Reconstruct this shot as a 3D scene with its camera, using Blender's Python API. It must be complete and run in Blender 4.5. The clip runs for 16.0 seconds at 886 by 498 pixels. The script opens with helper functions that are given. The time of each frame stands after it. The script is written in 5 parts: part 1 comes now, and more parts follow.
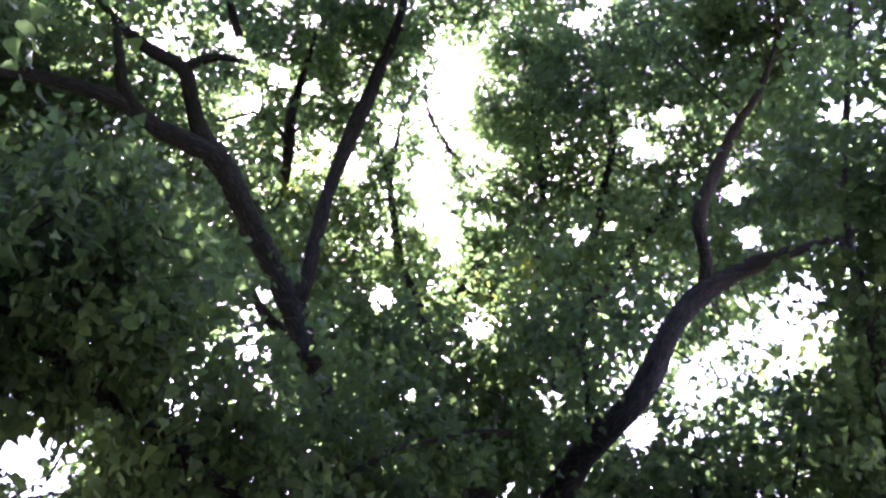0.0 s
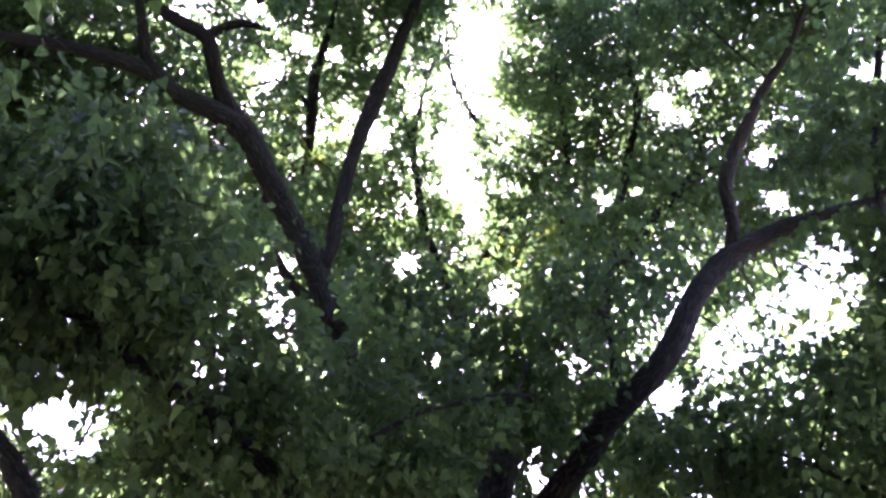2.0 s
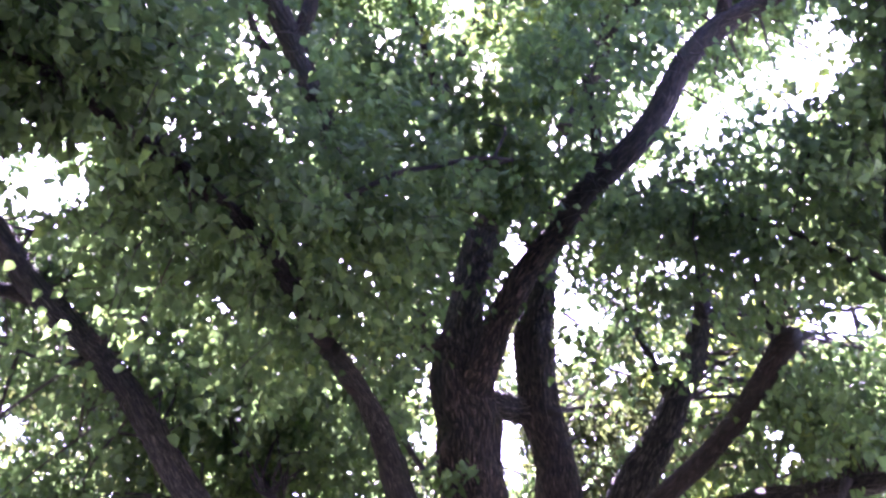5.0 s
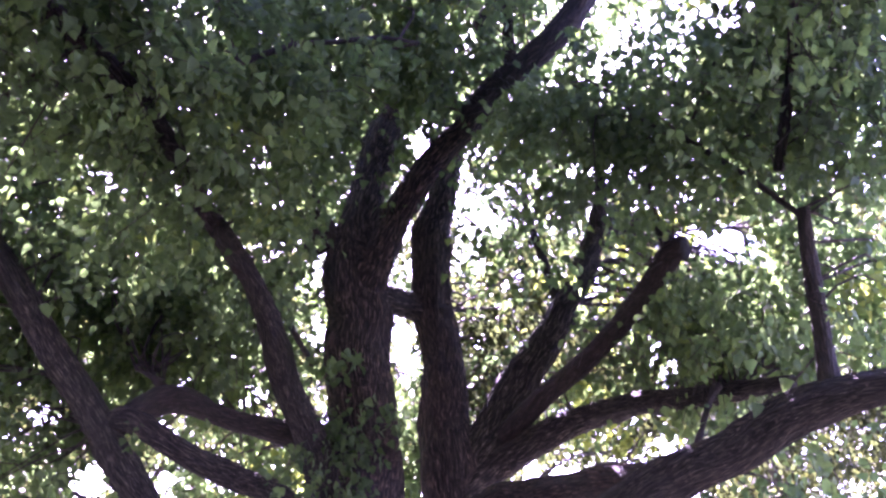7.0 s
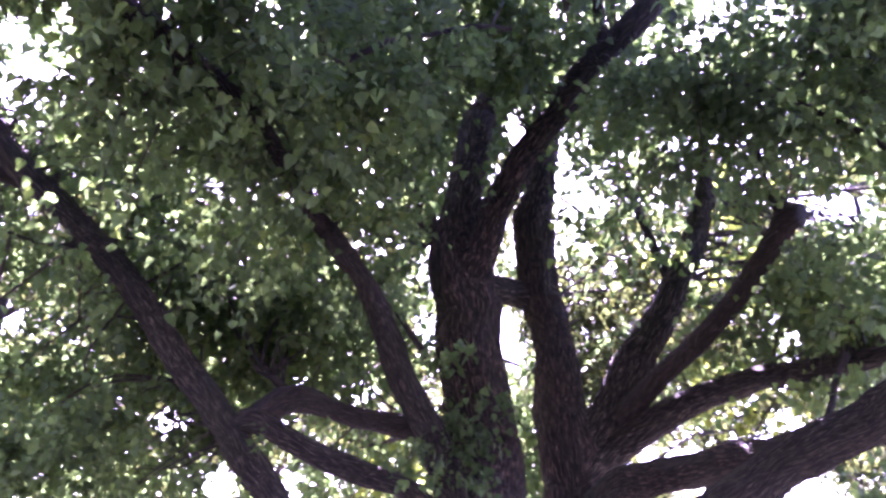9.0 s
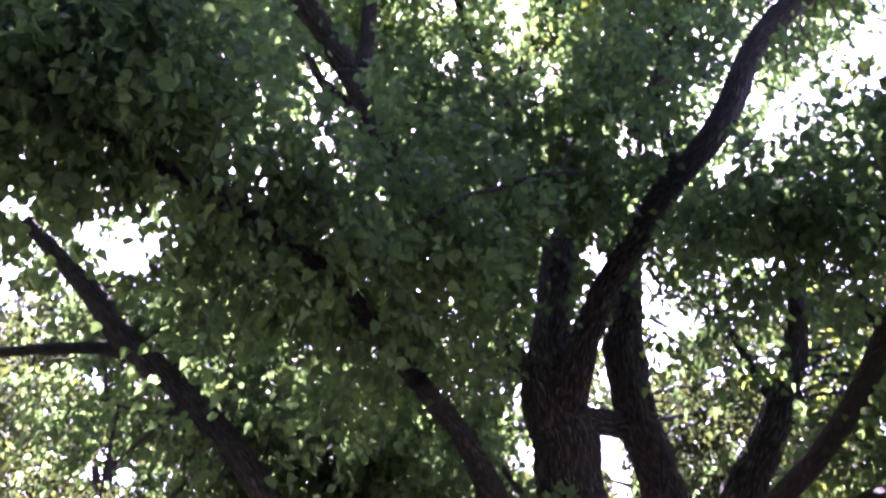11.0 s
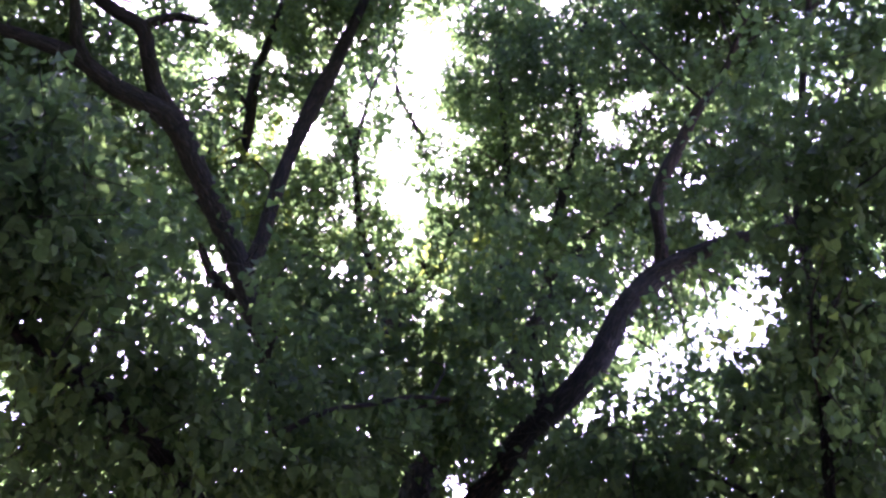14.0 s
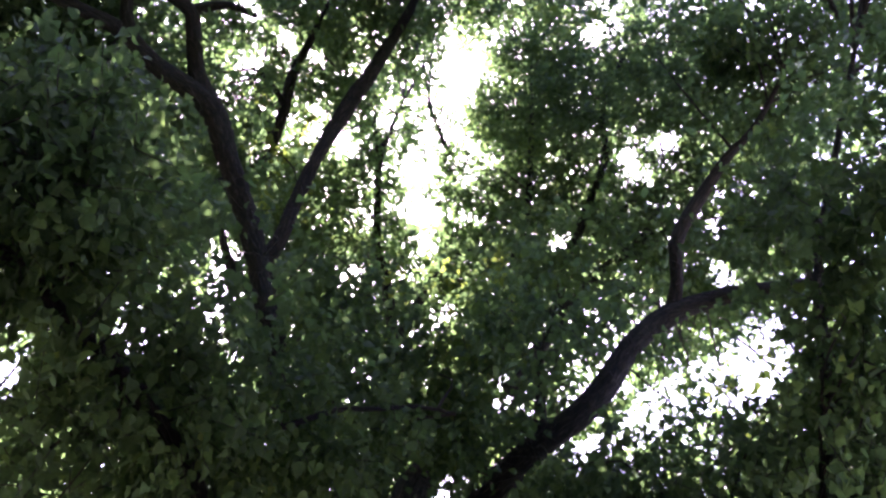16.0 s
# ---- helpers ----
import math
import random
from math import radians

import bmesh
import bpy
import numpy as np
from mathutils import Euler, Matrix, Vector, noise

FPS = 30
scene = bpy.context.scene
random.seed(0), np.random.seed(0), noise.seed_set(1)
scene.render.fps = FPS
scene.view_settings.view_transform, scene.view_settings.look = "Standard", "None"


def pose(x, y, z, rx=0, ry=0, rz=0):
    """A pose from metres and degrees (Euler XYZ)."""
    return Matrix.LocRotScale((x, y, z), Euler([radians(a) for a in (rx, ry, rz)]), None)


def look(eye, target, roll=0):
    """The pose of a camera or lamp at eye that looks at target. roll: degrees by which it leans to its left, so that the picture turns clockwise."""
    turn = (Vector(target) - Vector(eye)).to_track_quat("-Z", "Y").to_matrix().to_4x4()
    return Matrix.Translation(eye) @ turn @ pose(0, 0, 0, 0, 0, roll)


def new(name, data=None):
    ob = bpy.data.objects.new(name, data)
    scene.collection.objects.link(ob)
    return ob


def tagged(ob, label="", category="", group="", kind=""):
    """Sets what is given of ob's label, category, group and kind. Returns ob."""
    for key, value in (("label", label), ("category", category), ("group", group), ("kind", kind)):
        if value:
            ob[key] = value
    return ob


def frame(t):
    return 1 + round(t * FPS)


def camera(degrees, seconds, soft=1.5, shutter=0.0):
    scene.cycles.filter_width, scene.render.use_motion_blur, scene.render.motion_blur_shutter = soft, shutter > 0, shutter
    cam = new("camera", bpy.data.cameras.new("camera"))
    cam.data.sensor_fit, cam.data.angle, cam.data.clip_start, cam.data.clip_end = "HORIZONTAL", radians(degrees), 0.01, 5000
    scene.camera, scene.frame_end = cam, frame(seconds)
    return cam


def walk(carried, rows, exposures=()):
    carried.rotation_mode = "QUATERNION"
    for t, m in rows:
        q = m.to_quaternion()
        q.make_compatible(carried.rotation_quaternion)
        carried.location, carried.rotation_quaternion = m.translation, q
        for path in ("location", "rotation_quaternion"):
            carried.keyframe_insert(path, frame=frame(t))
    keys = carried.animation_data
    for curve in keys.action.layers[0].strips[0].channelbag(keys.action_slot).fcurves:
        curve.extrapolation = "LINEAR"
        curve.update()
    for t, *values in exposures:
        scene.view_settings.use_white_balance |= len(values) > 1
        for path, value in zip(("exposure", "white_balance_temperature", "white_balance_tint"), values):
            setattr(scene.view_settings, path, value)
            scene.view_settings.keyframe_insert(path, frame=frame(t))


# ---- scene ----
cam = camera(53.0, 16.0, soft=2.5, shutter=0.4)
EXPOSURES = [(0, 4.78, 5690, 58), (2, 4.78, 5690, 58), (5, 5.85, 5490, 72), (7.5, 5.57, 5560, 86), (9, 5.67, 5560, 86), (11.5, 4.88, 5690, 63), (13, 4.93, 5590, 67), (13.5, 5.05, 5490, 70), (14, 4.6, 5590, 66), (14.5, 4.3, 5690, 61), (16, 4.2, 5840, 55)]
PATH = [
    (0, (-0.057, -0.057, 1.721), (-0.0449, 1.4232, 3.0664), -0.39),
    (0.5, (-0.054, -0.062, 1.721), (-0.0554, 1.4205, 3.0631), 0.08),
    (1, (-0.053, -0.062, 1.720), (-0.0735, 1.4232, 3.0590), 0.25),
    (1.5, (-0.051, -0.049, 1.712), (-0.0863, 1.4483, 3.0378), 0.45),
    (2, (-0.045, -0.021, 1.696), (-0.0902, 1.5010, 2.9923), 0.68),
    (2.5, (-0.036, 0.011, 1.675), (-0.0893, 1.5868, 2.9056), 0.87),
    (3, (-0.028, 0.038, 1.656), (-0.1025, 1.6641, 2.8171), 1.23),
    (3.5, (-0.024, 0.055, 1.642), (-0.1053, 1.7279, 2.7348), 0.82),
    (4, (-0.015, 0.071, 1.626), (-0.0833, 1.7821, 2.6586), 0.63),
    (4.5, (0.006, 0.092, 1.599), (-0.0472, 1.8313, 2.5844), 0.37),
    (5, (0.038, 0.121, 1.553), (0.0094, 1.8968, 2.4734), 0.38),
    (5.2, (0.051, 0.135, 1.530), (0.0482, 1.9192, 2.4337), 0.18),
    (7.3, (0.156, 0.284, 1.450), (0.3356, 2.1329, 2.1905), 1.89),
    (7.5, (0.148, 0.285, 1.446), (0.3268, 2.1326, 2.1898), 1.86),
    (8, (0.122, 0.285, 1.441), (0.2879, 2.1325, 2.1878), 1.72),
    (8.5, (0.095, 0.286, 1.440), (0.1791, 2.1458, 2.1713), 1.00),
    (9, (0.068, 0.292, 1.443), (0.0340, 2.1560, 2.1668), 0.03),
    (9.2, (0.059, 0.296, 1.443), (-0.0169, 2.1576, 2.1698), -0.45),
    (11.3, (0.125, 0.127, 1.613), (-0.0958, 1.8372, 2.6267), -2.07),
    (11.5, (0.127, 0.119, 1.608), (-0.0794, 1.8084, 2.6587), -2.03),
    (12, (0.135, 0.112, 1.596), (-0.0098, 1.7499, 2.7346), -1.15),
    (12.5, (0.145, 0.114, 1.591), (0.0546, 1.6992, 2.8075), -1.25),
    (13, (0.158, 0.116, 1.598), (0.1158, 1.6691, 2.8580), -0.34),
    (13.5, (0.169, 0.113, 1.612), (0.2041, 1.6299, 2.9157), -0.02),
    (14, (0.171, 0.106, 1.622), (0.2222, 1.5911, 2.9609), 0.87),
    (14.5, (0.155, 0.099, 1.624), (0.2016, 1.5603, 2.9882), 2.46),
    (15, (0.121, 0.095, 1.617), (0.1636, 1.5593, 2.9782), 4.11),
    (15.5, (0.078, 0.093, 1.600), (0.1015, 1.5545, 2.9653), 6.64),
    (16, (0.033, 0.090, 1.577), (0.0785, 1.5519, 2.9415), 7.84),
]
walk(cam, [(t, look(eye, target, roll)) for t, eye, target, roll in PATH], exposures=EXPOSURES)

# ---- sky and sun ----
SUN_AZIMUTH, SUN_ELEVATION = radians(-5.2), radians(50.2)  # azimuth from +y towards +x
world = bpy.data.worlds.new("sky")
scene.world = world
world.use_nodes = True
wt = world.node_tree
sky = wt.nodes.new("ShaderNodeTexSky")
sky.sky_type, sky.sun_disc = "NISHITA", False
sky.sun_elevation, sky.sun_rotation = SUN_ELEVATION, SUN_AZIMUTH
sky.dust_density, sky.air_density = 2.0, 1.0
wt.links.new(sky.outputs[0], wt.nodes["Background"].inputs[0])
wt.nodes["Background"].inputs[1].default_value = 0.05
sun = new("sun", bpy.data.lights.new("sun", "SUN"))
sun.data.energy, sun.data.angle, sun.data.color = 4.6, radians(0.5), (1.0, 0.95, 0.86)
toward = Vector((math.sin(SUN_AZIMUTH) * math.cos(SUN_ELEVATION), math.cos(SUN_AZIMUTH) * math.cos(SUN_ELEVATION), math.sin(SUN_ELEVATION)))
sun.matrix_world = look(toward * 60, (0, 0, 0))


# ---- materials ----
def material(name):
    m = bpy.data.materials.new(name)
    m.use_nodes = True
    t = m.node_tree
    t.nodes.clear()
    out = t.nodes.new("ShaderNodeOutputMaterial")

    def add(kind, **inputs):
        n = t.nodes.new("ShaderNode" + kind)
        for key, value in inputs.items():
            key = key.replace("_", " ")
            if hasattr(value, "is_linked"):
                t.links.new(value, n.inputs[key])
            else:
                n.inputs[key].default_value = value
        return n

    def ramp(fac, *stops):
        n = t.nodes.new("ShaderNodeValToRGB")
        while len(n.color_ramp.elements) < len(stops):
            n.color_ramp.elements.new(0.5)
        for e, (pos, col) in zip(n.color_ramp.elements, stops):
            e.position, e.color = pos, (*col, 1) if len(col) == 3 else col
        t.links.new(fac, n.inputs[0])
        return n.outputs[0]

    return m, t, add, ramp, out


def leaf_material(name, dark, mid, light, yellow, shine):
    """Leaf blades: glossy upper side, light shining through, each leaf of a slightly other green."""
    m, t, add, ramp, out = material(name)
    geo = t.nodes.new("ShaderNodeNewGeometry")
    info = t.nodes.new("ShaderNodeObjectInfo")
    both = t.nodes.new("ShaderNodeMath")
    both.operation = "FRACT"
    total = t.nodes.new("ShaderNodeMath")
    total.operation = "ADD"
    t.links.new(geo.outputs["Random Per Island"], total.inputs[0])
    t.links.new(info.outputs["Random"], total.inputs[1])
    t.links.new(total.outputs[0], both.inputs[0])
    place = t.nodes.new("ShaderNodeTexCoord")
    region = add("TexNoise", Vector=place.outputs["Object"], Scale=1.3, Detail=3.0)
    local = t.nodes.new("ShaderNodeMath")
    local.operation = "MULTIPLY_ADD"
    t.links.new(both.outputs[0], local.inputs[0])
    local.inputs[1].default_value = 0.62
    shift = t.nodes.new("ShaderNodeMapRange")
    t.links.new(region.outputs[0], shift.inputs[0])
    shift.inputs[1].default_value, shift.inputs[2].default_value = 0.36, 0.66
    shift.inputs[3].default_value, shift.inputs[4].default_value = 0.0, 0.40
    t.links.new(shift.outputs[0], local.inputs[2])
    base = ramp(local.outputs[0], (0.0, dark), (0.5, mid), (0.86, light), (1.0, yellow))
    patch = add("TexNoise", Scale=55.0, Detail=3.0)
    t.links.new(t.nodes.new("ShaderNodeTexCoord").outputs["Object"], patch.inputs["Vector"])
    mix = t.nodes.new("ShaderNodeMix")
    mix.data_type, mix.blend_type = "RGBA", "MULTIPLY"
    mix.inputs["Factor"].default_value = 0.5
    t.links.new(base, mix.inputs[6])
    t.links.new(ramp(patch.outputs[0], (0.3, (0.6, 0.6, 0.6)), (0.7, (1.25, 1.25, 1.15))), mix.inputs[7])
    skin = add("BsdfPrincipled", Base_Color=mix.outputs[2], Roughness=0.55)
    skin.inputs["Specular IOR Level"].default_value = 0.18
    glow = t.nodes.new("ShaderNodeMix")
    glow.data_type, glow.blend_type = "RGBA", "MULTIPLY"
    glow.inputs["Factor"].default_value = 1.0
    t.links.new(mix.outputs[2], glow.inputs[6])
    glow.inputs[7].default_value = shine
    through_leaf = add("BsdfTranslucent", Color=glow.outputs[2])
    blend = t.nodes.new("ShaderNodeMixShader")
    blend.inputs[0].default_value = 0.5
    t.links.new(skin.outputs[0], blend.inputs[1])
    t.links.new(through_leaf.outputs[0], blend.inputs[2])
    t.links.new(blend.outputs[0], out.inputs[0])
    return m


def bark_material(name, crack, ridge, moss, depth=1.0):
    """Furrowed bark in broken plates running along the limb; UV is in metres round and along it."""
    m, t, add, ramp, out = material(name)

    def mixed(kind, factor, a, b):
        n = t.nodes.new("ShaderNodeMix")
        n.data_type, n.blend_type = "RGBA", kind
        for socket, value in ((n.inputs[0], factor), (n.inputs[6], a), (n.inputs[7], b)):
            if hasattr(value, "is_linked"):
                t.links.new(value, socket)
            else:
                socket.default_value = value
        return n.outputs[2]

    uv = t.nodes.new("ShaderNodeUVMap")
    obj = t.nodes.new("ShaderNodeTexCoord")
    bend = add("TexNoise", Vector=obj.outputs["Object"], Scale=7.0, Detail=3.0)
    uneven = mixed("LINEAR_LIGHT", 0.02, uv.outputs[0], bend.outputs["Color"])
    stretch = t.nodes.new("ShaderNodeMapping")
    stretch.inputs["Scale"].default_value = (1.0, 0.2, 1.0)
    t.links.new(uneven, stretch.inputs[0])
    furrow = add("TexNoise", Vector=stretch.outputs[0], Scale=52.0, Detail=7.0, Roughness=0.68, Distortion=0.35)
    plates = add("TexVoronoi", Vector=stretch.outputs[0], Scale=34.0, Randomness=1.0)
    plates.feature = "DISTANCE_TO_EDGE"
    stain = add("TexNoise", Vector=obj.outputs["Object"], Scale=2.2, Detail=5.0)
    grain = add("TexNoise", Vector=obj.outputs["Object"], Scale=95.0, Detail=4.0, Roughness=0.7)
    spots = add("TexNoise", Vector=obj.outputs["Object"], Scale=26.0, Detail=5.0, Roughness=0.7)
    # furrow colours also carry painted light on ridge tops and shade in cracks
    ridge_lit = tuple(0.6 * c + 0.4 * sum(ridge) / 3 for c in ((1 + 1.3 * depth) * r for r in ridge))
    base = ramp(furrow.outputs[0], (0.45, crack), (0.52, tuple(0.62 * a + 0.38 * b for a, b in zip(crack, ridge))), (0.57, tuple(0.8 * c for c in ridge)), (0.65, ridge_lit))
    base = mixed("MULTIPLY", 0.75, base, ramp(plates.outputs[0], (0.0, (0.18, 0.17, 0.17)), (0.16, (1.15, 1.15, 1.15))))
    base = mixed("MULTIPLY", 0.8, base, ramp(grain.outputs[0], (0.32, (0.45, 0.45, 0.45)), (0.68, (1.5, 1.5, 1.5))))
    # some limbs are redder, some greyer with algae, and moss lies along their tops
    info = t.nodes.new("ShaderNodeObjectInfo")
    base = mixed("MULTIPLY", 1.0, base, ramp(info.outputs["Random"], (0.0, (1.12, 0.95, 0.86)), (0.5, (1.0, 1.0, 1.0)), (1.0, (0.84, 0.98, 0.90))))
    geo = t.nodes.new("ShaderNodeNewGeometry")
    facing = t.nodes.new("ShaderNodeSeparateXYZ")
    t.links.new(geo.outputs["Normal"], facing.inputs[0])
    top = ramp(facing.outputs[2], (0.25, (0.25, 0.25, 0.25)), (0.8, (1, 1, 1)))
    green = mixed("MULTIPLY", 1.0, ramp(stain.outputs[0], (0.46, (0, 0, 0)), (0.66, (0.9, 0.9, 0.9))), top)
    base = mixed("MIX", green, base, mixed("MULTIPLY", 1.0, (*moss, 1), ramp(grain.outputs[0], (0.35, (0.5, 0.5, 0.5)), (0.65, (1.3, 1.3, 1.3)))))
    # pale flecks of lichen
    base = mixed("MIX", ramp(spots.outputs[0], (0.62, (0, 0, 0)), (0.70, (0.6, 0.6, 0.6))), base, tuple(min(1.0, 1.9 * c) for c in ridge) + (1,))
    skin = add("BsdfPrincipled", Base_Color=base, Roughness=0.9)
    height = t.nodes.new("ShaderNodeMath")
    height.operation = "MULTIPLY_ADD"
    t.links.new(ramp(plates.outputs[0], (0.0, (0, 0, 0)), (0.22, (1, 1, 1))), height.inputs[0])
    height.inputs[1].default_value = 0.45
    t.links.new(furrow.outputs[0], height.inputs[2])
    bump = add("Bump", Height=height.outputs[0], Strength=1.0, Distance=0.035 * depth)
    fine = add("Bump", Height=grain.outputs[0], Strength=0.5, Distance=0.006, Normal=bump.outputs[0])
    t.links.new(fine.outputs[0], skin.inputs["Normal"])
    t.links.new(skin.outputs[0], out.inputs[0])
    return m


def ground_material():
    m, t, add, ramp, out = material("grassy earth")
    obj = t.nodes.new("ShaderNodeTexCoord")
    big = add("TexNoise", Vector=obj.outputs["Object"], Scale=0.35, Detail=6.0)
    small = add("TexNoise", Vector=obj.outputs["Object"], Scale=18.0, Detail=6.0)
    a = ramp(big.outputs[0], (0.4, (0.045, 0.055, 0.03)), (0.62, (0.085, 0.075, 0.055)))
    b = ramp(small.outputs[0], (0.3, (0.5, 0.5, 0.5)), (0.7, (1.4, 1.4, 1.3)))
    mix = t.nodes.new("ShaderNodeMix")
    mix.data_type, mix.blend_type = "RGBA", "MULTIPLY"
    mix.inputs["Factor"].default_value = 1.0
    t.links.new(a, mix.inputs[6])
    t.links.new(b, mix.inputs[7])
    skin = add("BsdfPrincipled", Base_Color=mix.outputs[2], Roughness=0.95)
    t.links.new(add("Bump", Height=small.outputs[0], Strength=0.6, Distance=0.03).outputs[0], skin.inputs["Normal"])
    t.links.new(skin.outputs[0], out.inputs[0])
    return m


LEAF = leaf_material("green leaf", (0.042, 0.072, 0.040), (0.062, 0.108, 0.050), (0.088, 0.142, 0.056), (0.12, 0.17, 0.05), (2.15, 2.18, 1.35, 1))
# darkened copy of the green leaf, offsets the full sun on far foliage
LEAF_FAR_DIM = leaf_material("dimmed far leaf", (0.017, 0.025, 0.012), (0.032, 0.043, 0.017), (0.060, 0.073, 0.024), (0.10, 0.115, 0.030), (1.35, 1.4, 0.95, 1))
# brightened yellow-green copy, stands for leaves with sun shining through
LEAF_SUNLIT = leaf_material("sun-bright leaf", (0.085, 0.120, 0.030), (0.125, 0.170, 0.040), (0.165, 0.215, 0.050), (0.20, 0.24, 0.055), (1.9, 1.95, 1.2, 1))
BARK = bark_material("furrowed bark", (0.006, 0.005, 0.0042), (0.125, 0.090, 0.066), (0.050, 0.055, 0.034), 1.4)
# smoother bark for thinner limbs, darkened to give their backlit silhouettes
BARK_THIN_DARK = bark_material("darkened thin-limb bark", (0.011, 0.0082, 0.0066), (0.044, 0.031, 0.022), (0.038, 0.042, 0.026), 0.45)
BARK_FAR = bark_material("grey bark", (0.02, 0.018, 0.016), (0.10, 0.088, 0.075), (0.06, 0.065, 0.045))
GROUND = ground_material()


# ---- ground ----
def ground_sheet():
    n, size = 60, 1500.0
    xs = [size * math.copysign(abs(u) ** 3, u) for u in (2 * i / n - 1 for i in range(n + 1))]
    verts = [(x, y, 0.12 * noise.noise((x * 0.12, y * 0.12, 0)) - 0.03) for y in xs for x in xs]
    faces = [(r * (n + 1) + c, r * (n + 1) + c + 1, (r + 1) * (n + 1) + c + 1, (r + 1) * (n + 1) + c) for r in range(n) for c in range(n)]
    me = bpy.data.meshes.new("ground")
    me.from_pydata(verts, [], faces)
    me.polygons.foreach_set("use_smooth", [True] * len(faces))
    me.materials.append(GROUND)
    return tagged(new("ground", me), "grassy earth under the trees reaching to the horizon", "ground", kind="structure")


ground_sheet()


# ---- wood ----
def smooth_path(points, step):
    """A Catmull-Rom line through (x, y, z, radius) points, in steps of about that many metres."""
    p = np.array(points, float)
    p = np.vstack([2 * p[0] - p[1], p, 2 * p[-1] - p[-2]])
    out = []
    for i in range(1, len(p) - 2):
        a, b, c, d = p[i - 1 : i + 3]
        n = max(2, int(np.linalg.norm(c[:3] - b[:3]) / step))
        for s in np.arange(n) / n:
            out.append(0.5 * (2 * b + (c - a) * s + (2 * a - 5 * b + 4 * c - d) * s**2 + (3 * b - a - 3 * c + d) * s**3))
    out.append(p[-2])
    return np.array(out)


def tube(points, sides, step, rough, wander=0.0, flare=0.0):
    """Vertices, faces and UV of a limb along points: ridged bark, knots, closed ends."""
    path = smooth_path(points, step)
    path[:, 3] = np.maximum(path[:, 3], 0.002)
    where, radius = path[:, :3].copy(), path[:, 3]
    if flare:
        # the collar where a limb springs from a thicker one
        run = np.r_[0, np.cumsum(np.linalg.norm(np.diff(where, axis=0), axis=1))]
        radius *= 1 + flare * np.exp(-run / (2.2 * radius[0] + 0.05))
    if wander:
        for i, w in enumerate(where[1:-1], 1):
            where[i] += wander * radius[i] * np.array(noise.noise_vector(Vector(w) * 2.3))
    along = np.r_[0, np.cumsum(np.linalg.norm(np.diff(where, axis=0), axis=1))]
    ahead = np.gradient(where, axis=0)
    ahead /= np.linalg.norm(ahead, axis=1)[:, None]
    side = np.cross(ahead[0], (0.31, 0.2, 0.93) if abs(ahead[0][2]) < 0.8 else (0.9, 0.3, 0.2))
    verts, uvs, faces = [], [], []
    for i, (w, r, t) in enumerate(zip(where, radius, ahead)):
        side = side - t * (side @ t)
        side /= np.linalg.norm(side)
        other = np.cross(t, side)
        for k in range(sides):
            a = 2 * math.pi * k / sides
            c, s = math.cos(a), math.sin(a)
            lump = 1.0
            if rough:
                lump += rough * 1.1 * noise.noise((c * 1.3 + w[0], s * 1.3 + w[1], along[i] * 2.3))
                lump += rough * max(0.0, noise.noise((c * 1.2 + w[1] * 3, s * 1.2, along[i] * 5.5)) - 0.2) * 2.4
                ridge = 0.5 - abs(noise.noise((c * r * 30, s * r * 30, along[i] * 3.0 + w[0])))
                lump += min(0.010 / r, 0.5 * rough) * (ridge * 2 - 0.4)
            verts.append(tuple(w + (c * side + s * other) * r * lump))
            uvs.append((a * max(radius[0], 0.05), along[i]))
    rings = len(where)
    for i in range(rings - 1):
        for k in range(sides):
            n = (k + 1) % sides
            faces.append((i * sides + k, i * sides + n, (i + 1) * sides + n, (i + 1) * sides + k))
    faces.append(tuple(range(sides))[::-1])
    faces.append(tuple((rings - 1) * sides + k for k in range(sides)))
    return verts, faces, uvs


def wood(name, pieces, bark, parent, label=""):
    """One mesh of one or more tubes."""
    verts, faces, uvs = [], [], []
    for v, f, u in pieces:
        n = len(verts)
        verts += v
        uvs += u
        faces += [tuple(i + n for i in face) for face in f]
    me = bpy.data.meshes.new(name)
    me.from_pydata(verts, [], faces)
    me.polygons.foreach_set("use_smooth", [True] * len(faces))
    flat = np.array(uvs)[[i for face in faces for i in face]].ravel()
    me.uv_layers.new().data.foreach_set("uv", flat)
    me.materials.append(bark)
    ob = new(name, me)
    ob.parent = parent
    return tagged(ob, label)


